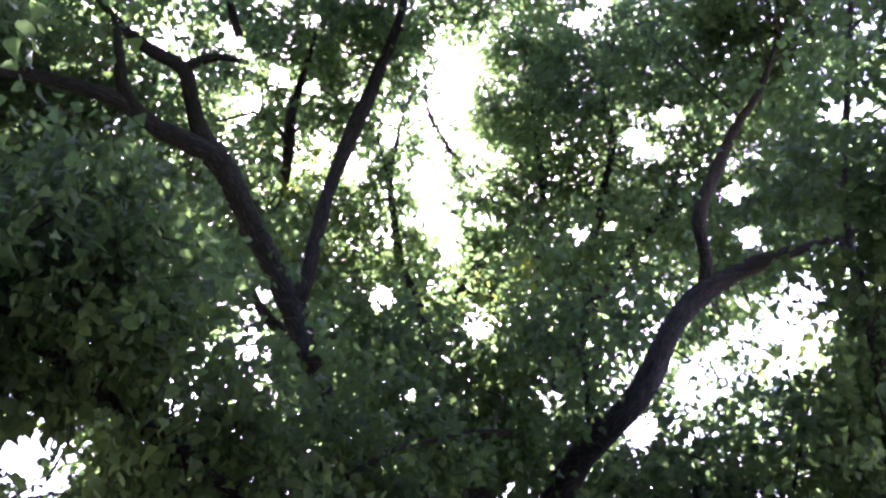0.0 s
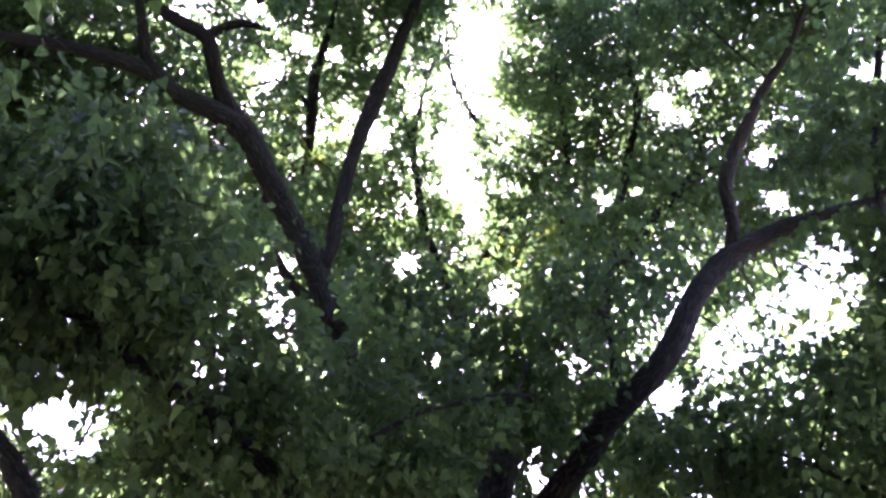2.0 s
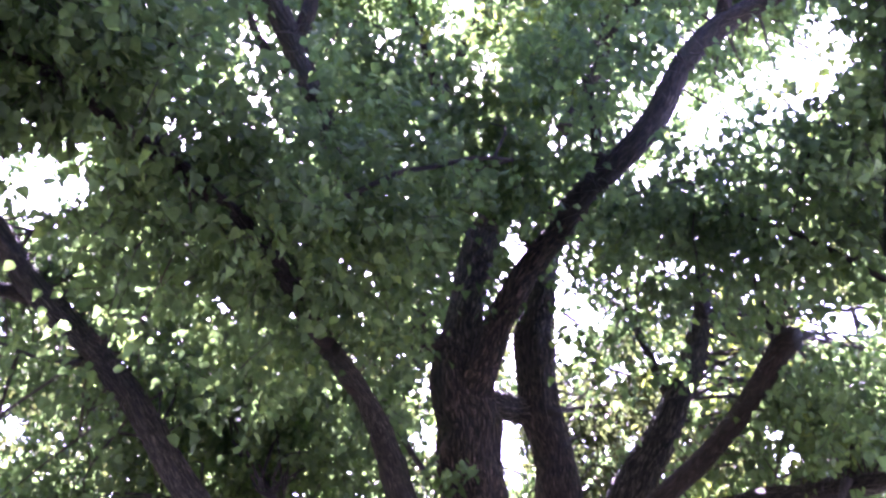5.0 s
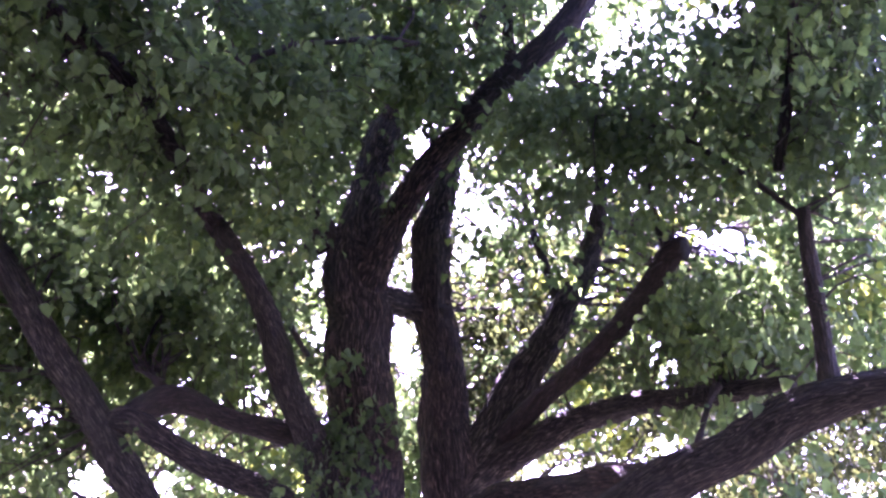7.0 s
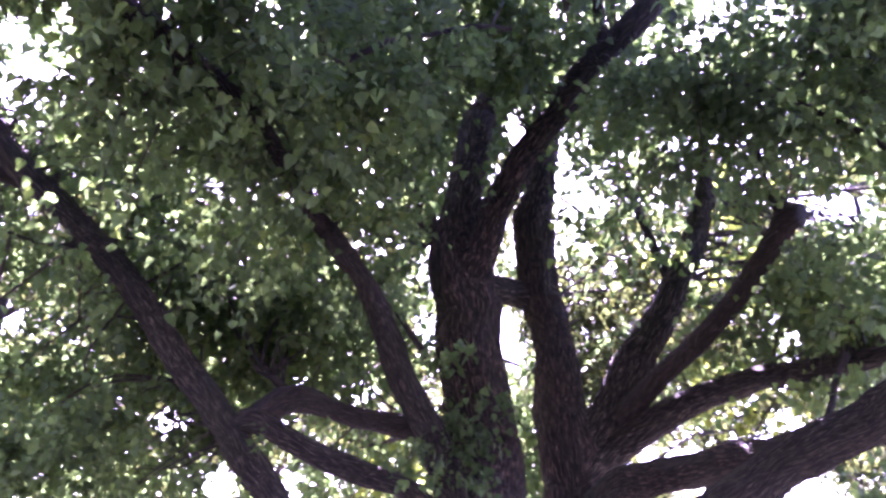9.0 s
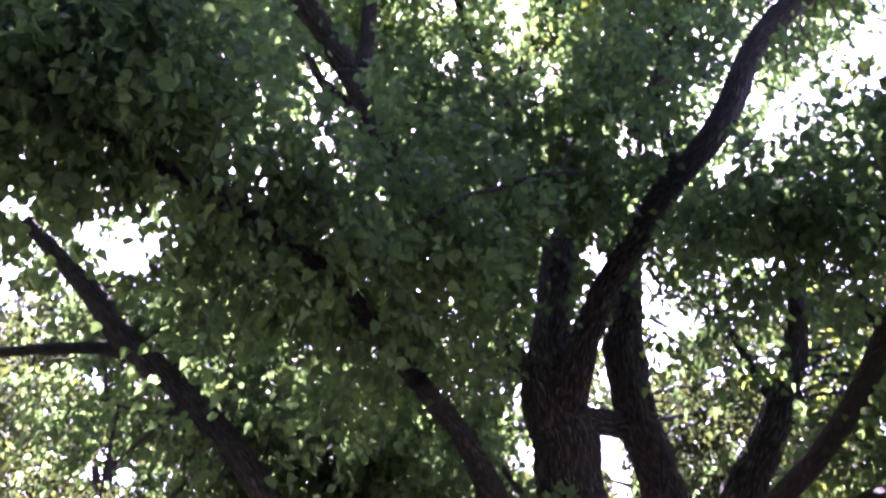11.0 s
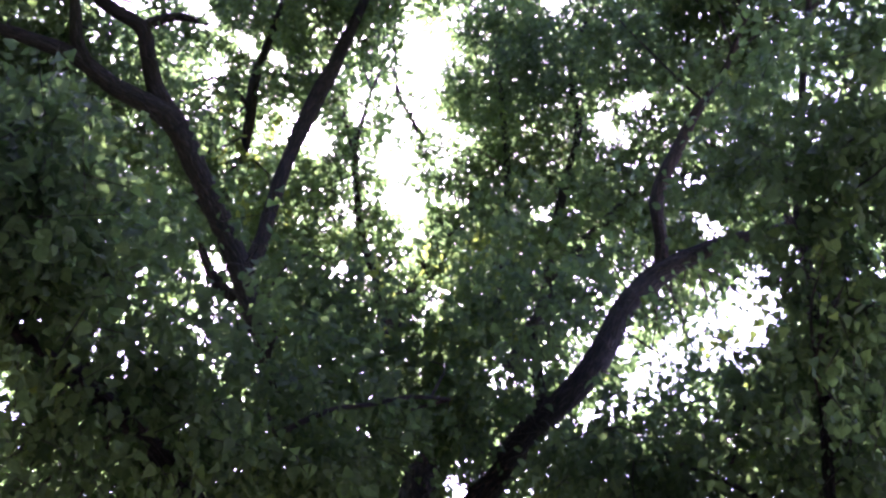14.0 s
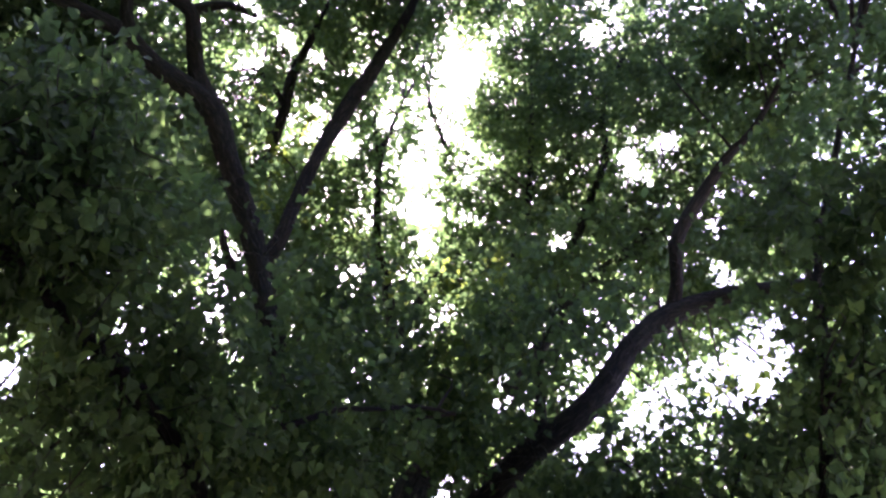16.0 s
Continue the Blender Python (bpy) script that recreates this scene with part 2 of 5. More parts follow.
class Tree:
    """A tree standing on the ground: an Empty at its foot that holds its limbs and leaves."""

    def __init__(self, name, foot, label, bark=BARK, group=""):
        self.root = tagged(new(name), label, "tree", group)
        self.root.location = foot
        self.root.empty_display_size = 0.3
        self.bark, self.lines, self.limbs = bark, [], []
        self.foot = Vector(foot)

    def own(self, ob):
        ob.matrix_parent_inverse = Matrix.Translation(-self.foot)
        return ob

    def limb(self, name, *points, label="", wander=0.25, bare=0.0):
        if bare:
            BARE.extend((*q, bare) for q in smooth_path(points, 0.11))
        big = max(p[3] for p in points)
        sides = 64 if big > 0.15 else 28 if big > 0.06 else 9 if big > 0.02 else 6
        step = 0.045 if big > 0.15 else 0.07 if big > 0.06 else 0.12
        if self.bark is BARK_FAR:
            sides, step = 14, 0.3
        rough = 0.15 if big > 0.125 else 0.12 if big > 0.06 else 0.10
        start, flare = np.array(points[0][:3]), 0.0
        for _, line in self.limbs:
            off = np.linalg.norm(line[:, :3] - start, axis=1)
            if off.min() < 0.35 and line[off.argmin(), 3] > 1.2 * points[0][3]:
                flare = 0.25
        ob = self.own(wood(name, [tube(points, sides, step, rough, wander, flare)], BARK_THIN_DARK if self.bark is BARK and big < 0.125 else self.bark, self.root, label))
        if name == "branch" and self.limbs:
            # a branch is part of the limb that it springs from
            ob.parent = min(self.limbs, key=lambda limb: np.linalg.norm(limb[1][:, :3] - start, axis=1).min())[0]
            ob.matrix_parent_inverse = Matrix()
        else:
            self.limbs.append((ob, smooth_path(points, 0.15)))
        self.lines.append(smooth_path(points, 0.3)[:, :3])
        return ob


# ---- leaves ----
def leaf_shape(detail):
    """Vertices and triangles of a pointed oval leaf, 1 long along y, folded along its midrib and drooping at the tip."""
    if detail == 2:
        rib = [(0, 0, 0), (0, 0.3, 0.01), (0, 0.65, -0.03), (0, 1, -0.16)]
        rim = [(0.30, 0.06, 0.09), (0.38, 0.30, 0.13), (0.17, 0.70, 0.03)]
        v = rib + rim + [(-x, y, z) for x, y, z in rim]
        f = [(0, 4, 1), (1, 4, 5), (1, 5, 2), (2, 5, 6), (2, 6, 3), (0, 1, 7), (1, 8, 7), (1, 2, 8), (2, 9, 8), (2, 3, 9)]
    elif detail == 1:
        v = [(0, 0, 0), (0, 0.5, -0.02), (0, 1, -0.14), (0.42, 0.22, 0.12), (0.27, 0.62, 0.06), (-0.42, 0.22, 0.12), (-0.27, 0.62, 0.06)]
        f = [(0, 3, 1), (1, 3, 4), (1, 4, 2), (0, 1, 5), (1, 6, 5), (1, 2, 6)]
    elif detail < 0:
        v = [(0, 0, 0), (0.42, 0.45, 0.08), (0, 1, -0.06), (-0.42, 0.45, 0.08)]
        f = [(0, 1, 2), (0, 2, 3)]
    else:
        v = [(0, 0, 0), (0.37, 0.26, 0.08), (0.30, 0.66, 0.05), (0, 1, -0.1), (-0.30, 0.66, 0.05), (-0.37, 0.26, 0.08)]
        f = [(0, 1, 2), (0, 2, 3), (0, 3, 4), (0, 4, 5)]
    return np.array(v, float), np.array(f)


def unit(v):
    return v / np.maximum(np.linalg.norm(v, axis=-1, keepdims=True), 1e-9)


def leaf_mesh(name, base, tip, up, size, detail, mat):
    """Leaves at base pointing along tip, their upper side towards up."""
    v, f = leaf_shape(detail)
    y = unit(tip)
    x = unit(np.cross(y, up))
    z = np.cross(x, y)
    wide = size * np.random.uniform(0.85, 1.15, len(size))
    fold = np.random.uniform(0.3, 1.8, len(size))
    pts = base[:, None] + x[:, None] * (v[None, :, 0:1] * wide[:, None, None]) + y[:, None] * (v[None, :, 1:2] * size[:, None, None]) + z[:, None] * (v[None, :, 2:3] * (size * fold)[:, None, None])
    tris = f[None] + (np.arange(len(base)) * len(v))[:, None, None]
    me = bpy.data.meshes.new(name)
    me.vertices.add(pts.shape[0] * pts.shape[1])
    me.vertices.foreach_set("co", pts.ravel().astype(np.float32))
    flat = tris.reshape(-1).astype(np.int32)
    me.loops.add(len(flat))
    me.loops.foreach_set("vertex_index", flat)
    me.polygons.add(len(flat) // 3)
    me.polygons.foreach_set("loop_start", np.arange(0, len(flat), 3, dtype=np.int32))
    me.polygons.foreach_set("use_smooth", np.ones(len(flat) // 3, bool))
    me.update(calc_edges=True)
    me.materials.append(mat)
    return me


BARE = []  # rows of x, y, z, radius, share of the leaves below it that are missing
HOLLOW = np.array((0.03, 0.07, 1.65))  # middle of the leafless hollow under the crown


def shed(p):
    """The share of leaves missing at each point p: the big limbs stand bare towards the hollow under the crown."""
    lost = np.zeros(len(p))
    if not BARE:
        return lost
    rows = np.array(BARE)
    # the hollow reaches a little higher and nearer under the upper limbs
    steep = np.clip((p[:, 2].mean() - 1.65) / np.linalg.norm(p.mean(0) - HOLLOW) * 2.6 - 1.1, -0.5, 0.5)
    middle = HOLLOW + steep * np.array((-0.08, -0.12, 0.19))
    reach = np.linalg.norm(rows[:, :3] - middle, axis=1)
    ways = (rows[:, :3] - middle) / reach[:, None]
    far = np.linalg.norm(p - middle, axis=1)
    way = (p - middle) / far[:, None]
    axis = unit(way.mean(0))
    wide = np.arccos(np.clip(way @ axis, -1, 1)).max()
    for k in np.nonzero(np.arccos(np.clip(ways @ axis, -1, 1)) < wide + 0.06)[0]:
        near = (np.linalg.norm(way - ways[k], axis=1) * reach[k] < max(rows[k, 3] * 0.95 + 0.03 * rows[k, 4], 0.034)) & (far < reach[k] + 0.05)
        lost[near] = np.maximum(lost[near], rows[k, 4])
    return lost


OPENINGS = []  # rows of ax, ay, az, bx, by, bz, radius at a, radius at b


def opening(a, b, ra, rb):
    """A gap between the boughs, a tapering shaft from a to b in which few leaves grow."""
    OPENINGS.append((*a, *b, ra, rb))


def in_the_open(p):
    """How far each point lies inside an opening: 0 outside, 1 at its axis."""
    deep = np.zeros(len(p))
    for row in OPENINGS:
        a, b = np.array(row[:3]), np.array(row[3:6])
        s = np.clip((p - a) @ (b - a) / ((b - a) @ (b - a)), 0, 1)
        r = row[6] + s * (row[7] - row[6])
        away = p - a - s[:, None] * (b - a)
        # ragged rim, with tongues of leaves reaching in
        u = away / r[:, None] * 2.7 + 9 * a + (b - a) * s[:, None] * 0.5
        ragged = np.sin(u[:, 0] + 1.7 * u[:, 2]) + np.sin(1.9 * u[:, 2] - 1.3 * u[:, 0] + 2) + np.sin(2.3 * u[:, 1] + u[:, 0] + 4)
        deep = np.maximum(deep, 1 - np.linalg.norm(away, axis=1) / (r * (1.04 + 0.16 * ragged)))
    return deep


def clump(tree, centre, radii, leaf=0.095, cover=3.0, detail=1, mat=None, twigs=3, loose=False, single=0, spray=12):
    """A mass of leafy sprays filling an ellipsoid, on twigs that come from the nearest limb.
    cover: how many leaves lie behind one another on a line through its middle."""
    mat = mat or LEAF
    centre, radii = np.array(centre, float), np.array(radii, float)
    area = math.pi * radii[0] * radii[2] + 0.15 * radii[1] * radii[2]
    count = int(cover * area / (0.42 * leaf * leaf * 0.55) / spray)
    if count < 1:
        return
    # boughs first, uneven in outline, then the sprays crowding round each bough
    boughs = max(5, count // 9)
    u = unit(np.random.normal(size=(boughs, 3))) * np.random.uniform(0, 1, (boughs, 1)) ** (1 / 2.4)
    swell = np.array([1 + 0.4 * noise.noise(Vector(q) * 2.1 + Vector(centre)) for q in u])
    bough = centre + u * swell[:, None] * radii
    spread = np.random.uniform(0.8, 2.2, boughs) * leaf * 1.15
    pick = np.random.randint(boughs, size=count)
    start = bough[pick] + np.random.normal(size=(count, 3)) * spread[pick][:, None] * (1.25, 1.25, 0.7)
    gone = in_the_open(start) * (not loose)
    start = start[(gone < 0.12) | (np.random.uniform(size=count) > 0.4 + gone * 1.8)]
    if not len(start):
        return
    n = len(start)
    out = unit((start - centre) / radii + np.random.normal(size=(n, 3)) * 0.7 + (0, 0, -0.35))
    length = np.random.uniform(2.2, 4.6, n) * leaf
    where = np.random.uniform(0.05, 1.0, (n, spray))
    base = start[:, None] + out[:, None] * (where * length[:, None])[..., None] + np.random.normal(size=(n, spray, 3)) * leaf * 0.55
    tip = out[:, None] * 0.45 + np.random.normal(size=(n, spray, 3)) * 0.65 + (0, 0, -0.85)
    up = np.random.normal(size=(n, spray, 3)) + (0, 0, 0.35)
    size = leaf * np.random.uniform(0.55, 1.2, (n, spray))
    base, tip, up, size = base.reshape(-1, 3), tip.reshape(-1, 3), up.reshape(-1, 3), size.ravel()
    keep = in_the_open(base) * (not loose) < np.random.uniform(0.03, 0.45, len(base))
    keep &= shed(base + 0.4 * tip * size[:, None]) * (not loose) < np.random.uniform(0, 1, len(base))
    base, tip, up, size = base[keep], tip[keep], up[keep], size[keep]
    if single:
        # the leaves nearest to the path under the crown are pieces of their own
        near = np.argsort(base[:, 1])[:single]
        rest = np.ones(len(base), bool)
        rest[near] = False
        shapes = [leaf_mesh("leaf", np.zeros((1, 3)), np.array([[0, 1.0, -0.2]]), np.array([[0, 0, 1.0]]), np.ones(1), 2, mat) for _ in range(6)]
        for i in near:
            ob = new("leaf", shapes[int(i) % 6])
            y = Vector(tip[i]).normalized()
            x = y.cross(Vector(up[i])).normalized()
            m = Matrix((x, y, x.cross(y))).transposed().to_4x4()
            ob.matrix_world = Matrix.Translation(base[i]) @ m @ Matrix.Diagonal((size[i], size[i], size[i], 1))
            ob.parent = tree.root
            tree.own(ob)
        base, tip, up, size = base[rest], tip[rest], up[rest], size[rest]
    me = leaf_mesh("foliage", base, tip, up, size, detail, mat)
    ob = new("foliage", me)
    ob.parent = tree.root
    tagged(tree.own(ob), kind="stuff")
    # twigs
    if twigs and tree.lines:
        line = np.vstack(tree.lines)
        made = []
        for i in range(twigs):
            end = start[np.random.randint(n)]
            j = np.argmin(np.linalg.norm(line - (0.6 * end + 0.4 * centre), axis=1) + np.random.uniform(0, 0.6, len(line)))
            a = line[j]
            if np.linalg.norm(a - end) > 2.6:
                a = end + unit(a - end) * 2.2
            mid = (a + end) / 2 + np.random.normal(size=3) * 0.12 + (0, 0, 0.1)
            thick = 0.006 + 0.005 * np.linalg.norm(a - end)
            made.append(tube([(*a, thick), (*mid, thick * 0.7), (*end, 0.003)], 5, 0.15, 0, 0.5))
        fine = [i for i in np.random.permutation(n)[: min(n, twigs * 14)]]
        for i in fine:
            made.append(tube([(*start[i], 0.0035), (*(start[i] + out[i] * length[i]), 0.002)], 3, 0.4, 0))
        tagged(tree.own(wood("twigwork", made, tree.bark, tree.root)), kind="stuff")


# ---- the tree that the camera looks up into ----
opening((0.04, 1.46, 3.77), (0.7, 26.84, 37.85), 0.081, 1.461)
opening((0.01, 1.57, 3.69), (0.01, 28.81, 36.31), 0.081, 1.461)
opening((-0.03, 1.67, 3.6), (-0.54, 30.51, 34.81), 0.074, 1.329)
opening((-0.01, 1.76, 3.51), (-0.25, 32.14, 33.23), 0.068, 1.218)
opening((0.02, 1.82, 3.44), (0.33, 33.32, 31.98), 0.040, 0.709)
opening((-0.14, 1.59, 3.67), (-2.53, 29.1, 35.97), 0.034, 0.620)
opening((-0.25, 1.64, 3.61), (-4.56, 30.05, 34.92), 0.049, 0.886)
opening((-0.15, 1.56, 3.69), (-2.81, 28.55, 36.41), 0.025, 0.443)
opening((0.92, 1.84, 3.15), (16.47, 33.61, 26.71), 0.096, 1.730)
opening((0.82, 1.88, 3.16), (14.71, 34.36, 26.79), 0.062, 1.125)
opening((0.72, 1.94, 3.12), (12.89, 35.51, 26.18), 0.087, 1.568)
opening((0.65, 2, 3.08), (11.53, 36.5, 25.38), 0.049, 0.875)
opening((0.99, 1.8, 3.16), (17.66, 32.93, 26.81), 0.053, 0.948)
opening((0.53, 2.08, 3), (9.4, 37.93, 24.03), 0.046, 0.824)
opening((-1.05, 1.95, 2.87), (-18.9, 35.64, 21.65), 0.086, 1.550)
opening((-0.97, 1.97, 2.91), (-17.56, 35.91, 22.38), 0.055, 0.997)
opening((-0.99, 2, 2.84), (-17.86, 36.52, 21.01), 0.062, 1.107)
opening((-0.53, 1.49, 3.68), (-9.65, 27.33, 36.17), 0.049, 0.886)
opening((-0.57, 1.34, 3.78), (-10.3, 24.66, 37.95), 0.044, 0.797)
opening((-0.44, 1.44, 3.74), (-8.01, 26.45, 37.26), 0.037, 0.664)
opening((-0.35, 1.47, 3.73), (-6.4, 27.03, 37.14), 0.029, 0.531)
opening((-0.51, 1.87, 3.3), (-9.31, 34.26, 29.38), 0.052, 0.930)
opening((-0.52, 1.96, 3.19), (-9.52, 35.74, 27.36), 0.032, 0.575)
opening((-0.17, 1.91, 3.33), (-3.07, 34.92, 29.95), 0.046, 0.841)
opening((0.1, 1.95, 3.29), (1.78, 35.66, 29.12), 0.054, 0.974)
opening((0.58, 1.59, 3.59), (10.26, 29.06, 34.54), 0.042, 0.748)
opening((0.62, 1.5, 3.65), (11.1, 27.46, 35.62), 0.039, 0.695)
opening((0.53, 1.56, 3.62), (9.44, 28.56, 35.21), 0.043, 0.772)
opening((0.79, 1.62, 3.47), (14.11, 29.7, 32.46), 0.043, 0.772)
opening((0.82, 1.7, 3.38), (14.75, 31.06, 30.76), 0.043, 0.772)
opening((0.38, 1.77, 3.46), (6.82, 32.33, 32.28), 0.031, 0.566)
opening((0.47, 1.75, 3.46), (8.33, 31.95, 32.31), 0.023, 0.412)
opening((1, 1.41, 3.55), (17.89, 25.98, 33.84), 0.043, 0.772)
opening((1.07, 1.38, 3.53), (19.25, 25.38, 33.52), 0.034, 0.618)
opening((0.95, 1.76, 3.23), (16.97, 32.27, 28.11), 0.037, 0.669)
opening((0.38, 1.32, 3.83), (6.82, 24.31, 38.99), 0.031, 0.566)
opening((-0.35, 1.33, 3.84), (-6.32, 24.4, 39.02), 0.022, 0.398)
opening((0.18, 2.19, 2.91), (3.14, 39.88, 22.32), 0.027, 0.487)
opening((-0.53, 1.38, 3.76), (-9.56, 25.4, 37.64), 0.025, 0.443)
opening((-0.1, 2.07, 3.12), (-1.89, 37.77, 26.11), 0.020, 0.354)
opening((-0.05, 2.17, 2.96), (-1.01, 39.54, 23.17), 0.012, 0.221)
opening((-0.07, 2.2, 2.9), (-1.41, 40.03, 22.22), 0.017, 0.310)
opening((0.39, 2.43, 2.5), (6.42, 41.02, 19.25), 0.083, 1.493)
opening((0.35, 2.47, 2.41), (5.54, 41.86, 17.5), 0.043, 0.772)
opening((0.64, 2.32, 2.62), (10.83, 39.14, 21.24), 0.037, 0.669)
opening((0.62, 2.57, 1.84), (10.45, 43.55, 7.31), 0.049, 0.875)
opening((0.89, 2.48, 1.89), (15.34, 41.96, 8.13), 0.066, 1.184)
opening((0.21, 2.36, 2.69), (3.03, 39.83, 22.55), 0.049, 0.886)
opening((-0.05, 2.56, 2.19), (-1.68, 43.46, 13.63), 0.042, 0.752)
opening((-0.41, 2.56, 2.02), (-8.04, 43.5, 10.51), 0.040, 0.709)
opening((-0.22, 2.59, 2.02), (-4.72, 43.99, 10.52), 0.049, 0.886)
opening((-0.6, 2.36, 2.52), (-11.44, 39.77, 19.52), 0.044, 0.797)
opening((-0.41, 2.41, 2.51), (-8.1, 40.67, 19.34), 0.027, 0.487)
opening((-1.12, 2.2, 2.38), (-20.81, 36.88, 17.05), 0.062, 1.107)
opening((-1.11, 2.28, 2.17), (-20.7, 38.35, 13.18), 0.062, 1.107)
opening((-0.73, 2.5, 1.93), (-13.77, 42.34, 8.92), 0.042, 0.752)
opening((-0.6, 2.56, 1.79), (-11.42, 43.4, 6.35), 0.069, 1.240)
opening((-0.43, 2.6, 1.78), (-8.42, 44.1, 6.22), 0.062, 1.107)
opening((-0.43, 2.58, 1.93), (-8.44, 43.73, 8.88), 0.032, 0.575)
opening((1.04, 2.27, 2.41), (18.09, 38.13, 17.54), 0.074, 1.339)
opening((0.88, 2.44, 2.09), (15.18, 41.26, 11.83), 0.043, 0.772)
opening((0.86, 2.43, 2.17), (14.8, 41.01, 13.28), 0.034, 0.618)
opening((0.92, 2.49, 1.73), (15.92, 42.1, 5.22), 0.1, 1.802)
opening((0.74, 2.55, 1.71), (12.67, 43.21, 4.9), 0.1, 1.802)
opening((0.99, 2.37, 2.19), (17.1, 40.01, 13.58), 0.026, 0.463)
opening((-0.79, 2.49, 1.86), (-14.95, 42.13, 7.72), 0.027, 0.487)
opening((0.55, 2.58, 1.86), (9.2, 43.79, 7.64), 0.037, 0.669)
opening((0.18, 2.55, 2.22), (2.46, 43.31, 14.05), 0.032, 0.575)
opening((0.19, 2.57, 2.16), (2.76, 43.56, 13.08), 0.037, 0.664)
opening((0.19, 2.58, 2.1), (2.81, 43.83, 11.99), 0.027, 0.487)
opening((1.02, 7.14, 4.59), (5.72, 40.87, 20.07), 0.193, 1.145)
opening((1.21, 7.17, 4.47), (6.82, 41.02, 19.35), 0.135, 0.801)
opening((0.90, 7.13, 4.66), (5.02, 40.76, 20.49), 0.106, 0.630)
opening((0.47, 7.37, 3.57), (2.50, 43.33, 14.35), 0.113, 0.687)
opening((0.50, 7.42, 3.39), (2.71, 43.63, 13.26), 0.122, 0.744)
opening((0.53, 7.46, 3.23), (2.90, 43.87, 12.30), 0.094, 0.572)
opening((-0.24, 7.17, 3.53), (-1.83, 43.31, 14.51), 0.082, 0.515)
opening((-0.19, 7.23, 3.36), (-1.55, 43.64, 13.42), 0.073, 0.458)
opening((2.15, 5.71, 2.95), (15.68, 40.96, 12.74), 0.107, 0.801)
opening((2.40, 5.33, 3.72), (17.57, 38.06, 18.54), 0.122, 0.916)
opening((2.55, 5.30, 3.63), (18.66, 37.84, 17.86), 0.107, 0.801)
opening((2.19, 6.03, 2.48), (15.47, 41.90, 8.94), 0.118, 0.859)
opening((-1.08, 6.83, 2.93), (-7.55, 43.54, 11.26), 0.078, 0.515)
opening((-0.58, 6.91, 2.88), (-4.22, 44.07, 10.94), 0.086, 0.572)
opening((2.13, 4.87, 3.48), (16.87, 38.46, 18.40), 0.089, 0.744)
opening((2.28, 4.82, 3.42), (18.08, 38.12, 17.90), 0.096, 0.801)
opening((2.04, 4.88, 3.53), (16.11, 38.58, 18.84), 0.062, 0.515)

big_tree = Tree("broadleaf_tree", (0.45, 7.2, 0), "old spreading broadleaf tree with furrowed brown bark and dense green leaves")
big_tree.limb("bole", (0.45, 7.2, -0.05, 0.62), (0.45, 7.2, 0.15, 0.5), (0.44, 7.2, 0.6, 0.44), (0.42, 7.2, 1.1, 0.42), (0.4, 7.2, 1.55, 0.36))
big_tree.limb("trunk", (0.4, 7.2, 1.2, 0.3), (0.3, 7.329, 2.115, 0.27), (0.262, 7.317, 2.647, 0.248), (0.17, 7.263, 3.188, 0.248), (0.096, 7.144, 3.632, 0.252), (0.069, 7.09, 3.957, 0.224), (0.06, 7.073, 4.15, 0.19), bare=0.98)
big_tree.limb("limb", (0.04, 7.105, 3.913, 0.19), (0.07, 7.096, 4.362, 0.165), (0.165, 7.083, 4.877, 0.152), (0.285, 7.08, 5.31, 0.141), bare=0.98)
big_tree.limb("limb", (0.285, 7.08, 5.31, 0.136), (0.4, 7.044, 5.569, 0.127), (0.516, 7, 5.826, 0.118), (0.587, 6.919, 6.301, 0.111))
big_tree.limb("trunk", (0.55, 7.3, 1.15, 0.3), (0.988, 7.672, 2.127, 0.222), (0.98, 7.635, 2.493, 0.232), (0.899, 7.611, 3.005, 0.195), (0.81, 7.549, 3.53, 0.171), (0.738, 7.461, 4.013, 0.158), (0.706, 7.374, 4.401, 0.164), (0.799, 7.304, 4.797, 0.116), bare=0.98)
big_tree.limb("limb", (0.706, 7.374, 4.401, 0.149), (0.799, 7.304, 4.797, 0.116), (0.879, 7.28, 5.283, 0.103), (0.933, 7.202, 5.816, 0.095))
big_tree.limb("limb", (0.19, 7.135, 3.821, 0.131), (0.362, 7.199, 3.767, 0.099), (0.542, 7.388, 3.802, 0.101), (0.726, 7.478, 3.804, 0.122), bare=0.98)
big_tree.limb("limb", (0.125, 7.13, 3.675, 0.139), (0.242, 6.964, 4.004, 0.125), (0.412, 6.761, 4.361, 0.114), (0.599, 6.557, 4.657, 0.107), (0.82, 6.355, 4.892, 0.095), (1.053, 6.14, 5.107, 0.089), (1.282, 5.968, 5.312, 0.085), bare=0.98)
big_tree.limb("limb", (0.859, 6.194, 4.965, 0.096), (1.112, 5.995, 5.153, 0.096), (1.348, 5.831, 5.35, 0.096), (1.584, 5.713, 5.63, 0.097), (1.759, 5.587, 5.915, 0.092), (2.044, 5.49, 6.252, 0.092), (2.363, 5.378, 6.396, 0.074), (2.701, 5.186, 6.433, 0.057), (2.983, 5.037, 6.425, 0.041), (3.302, 4.834, 6.427, 0.026), bare=0.98)
big_tree.limb("branch", (2.109, 5.496, 6.298, 0.057), (2.122, 5.317, 6.503, 0.052), (2.065, 5.129, 6.731, 0.057), (2.142, 4.957, 6.945, 0.057), (2.295, 4.761, 7.203, 0.048), (2.439, 4.608, 7.41, 0.039), (2.583, 4.483, 7.582, 0.03), (2.78, 4.182, 7.975, 0.018), bare=0.98)
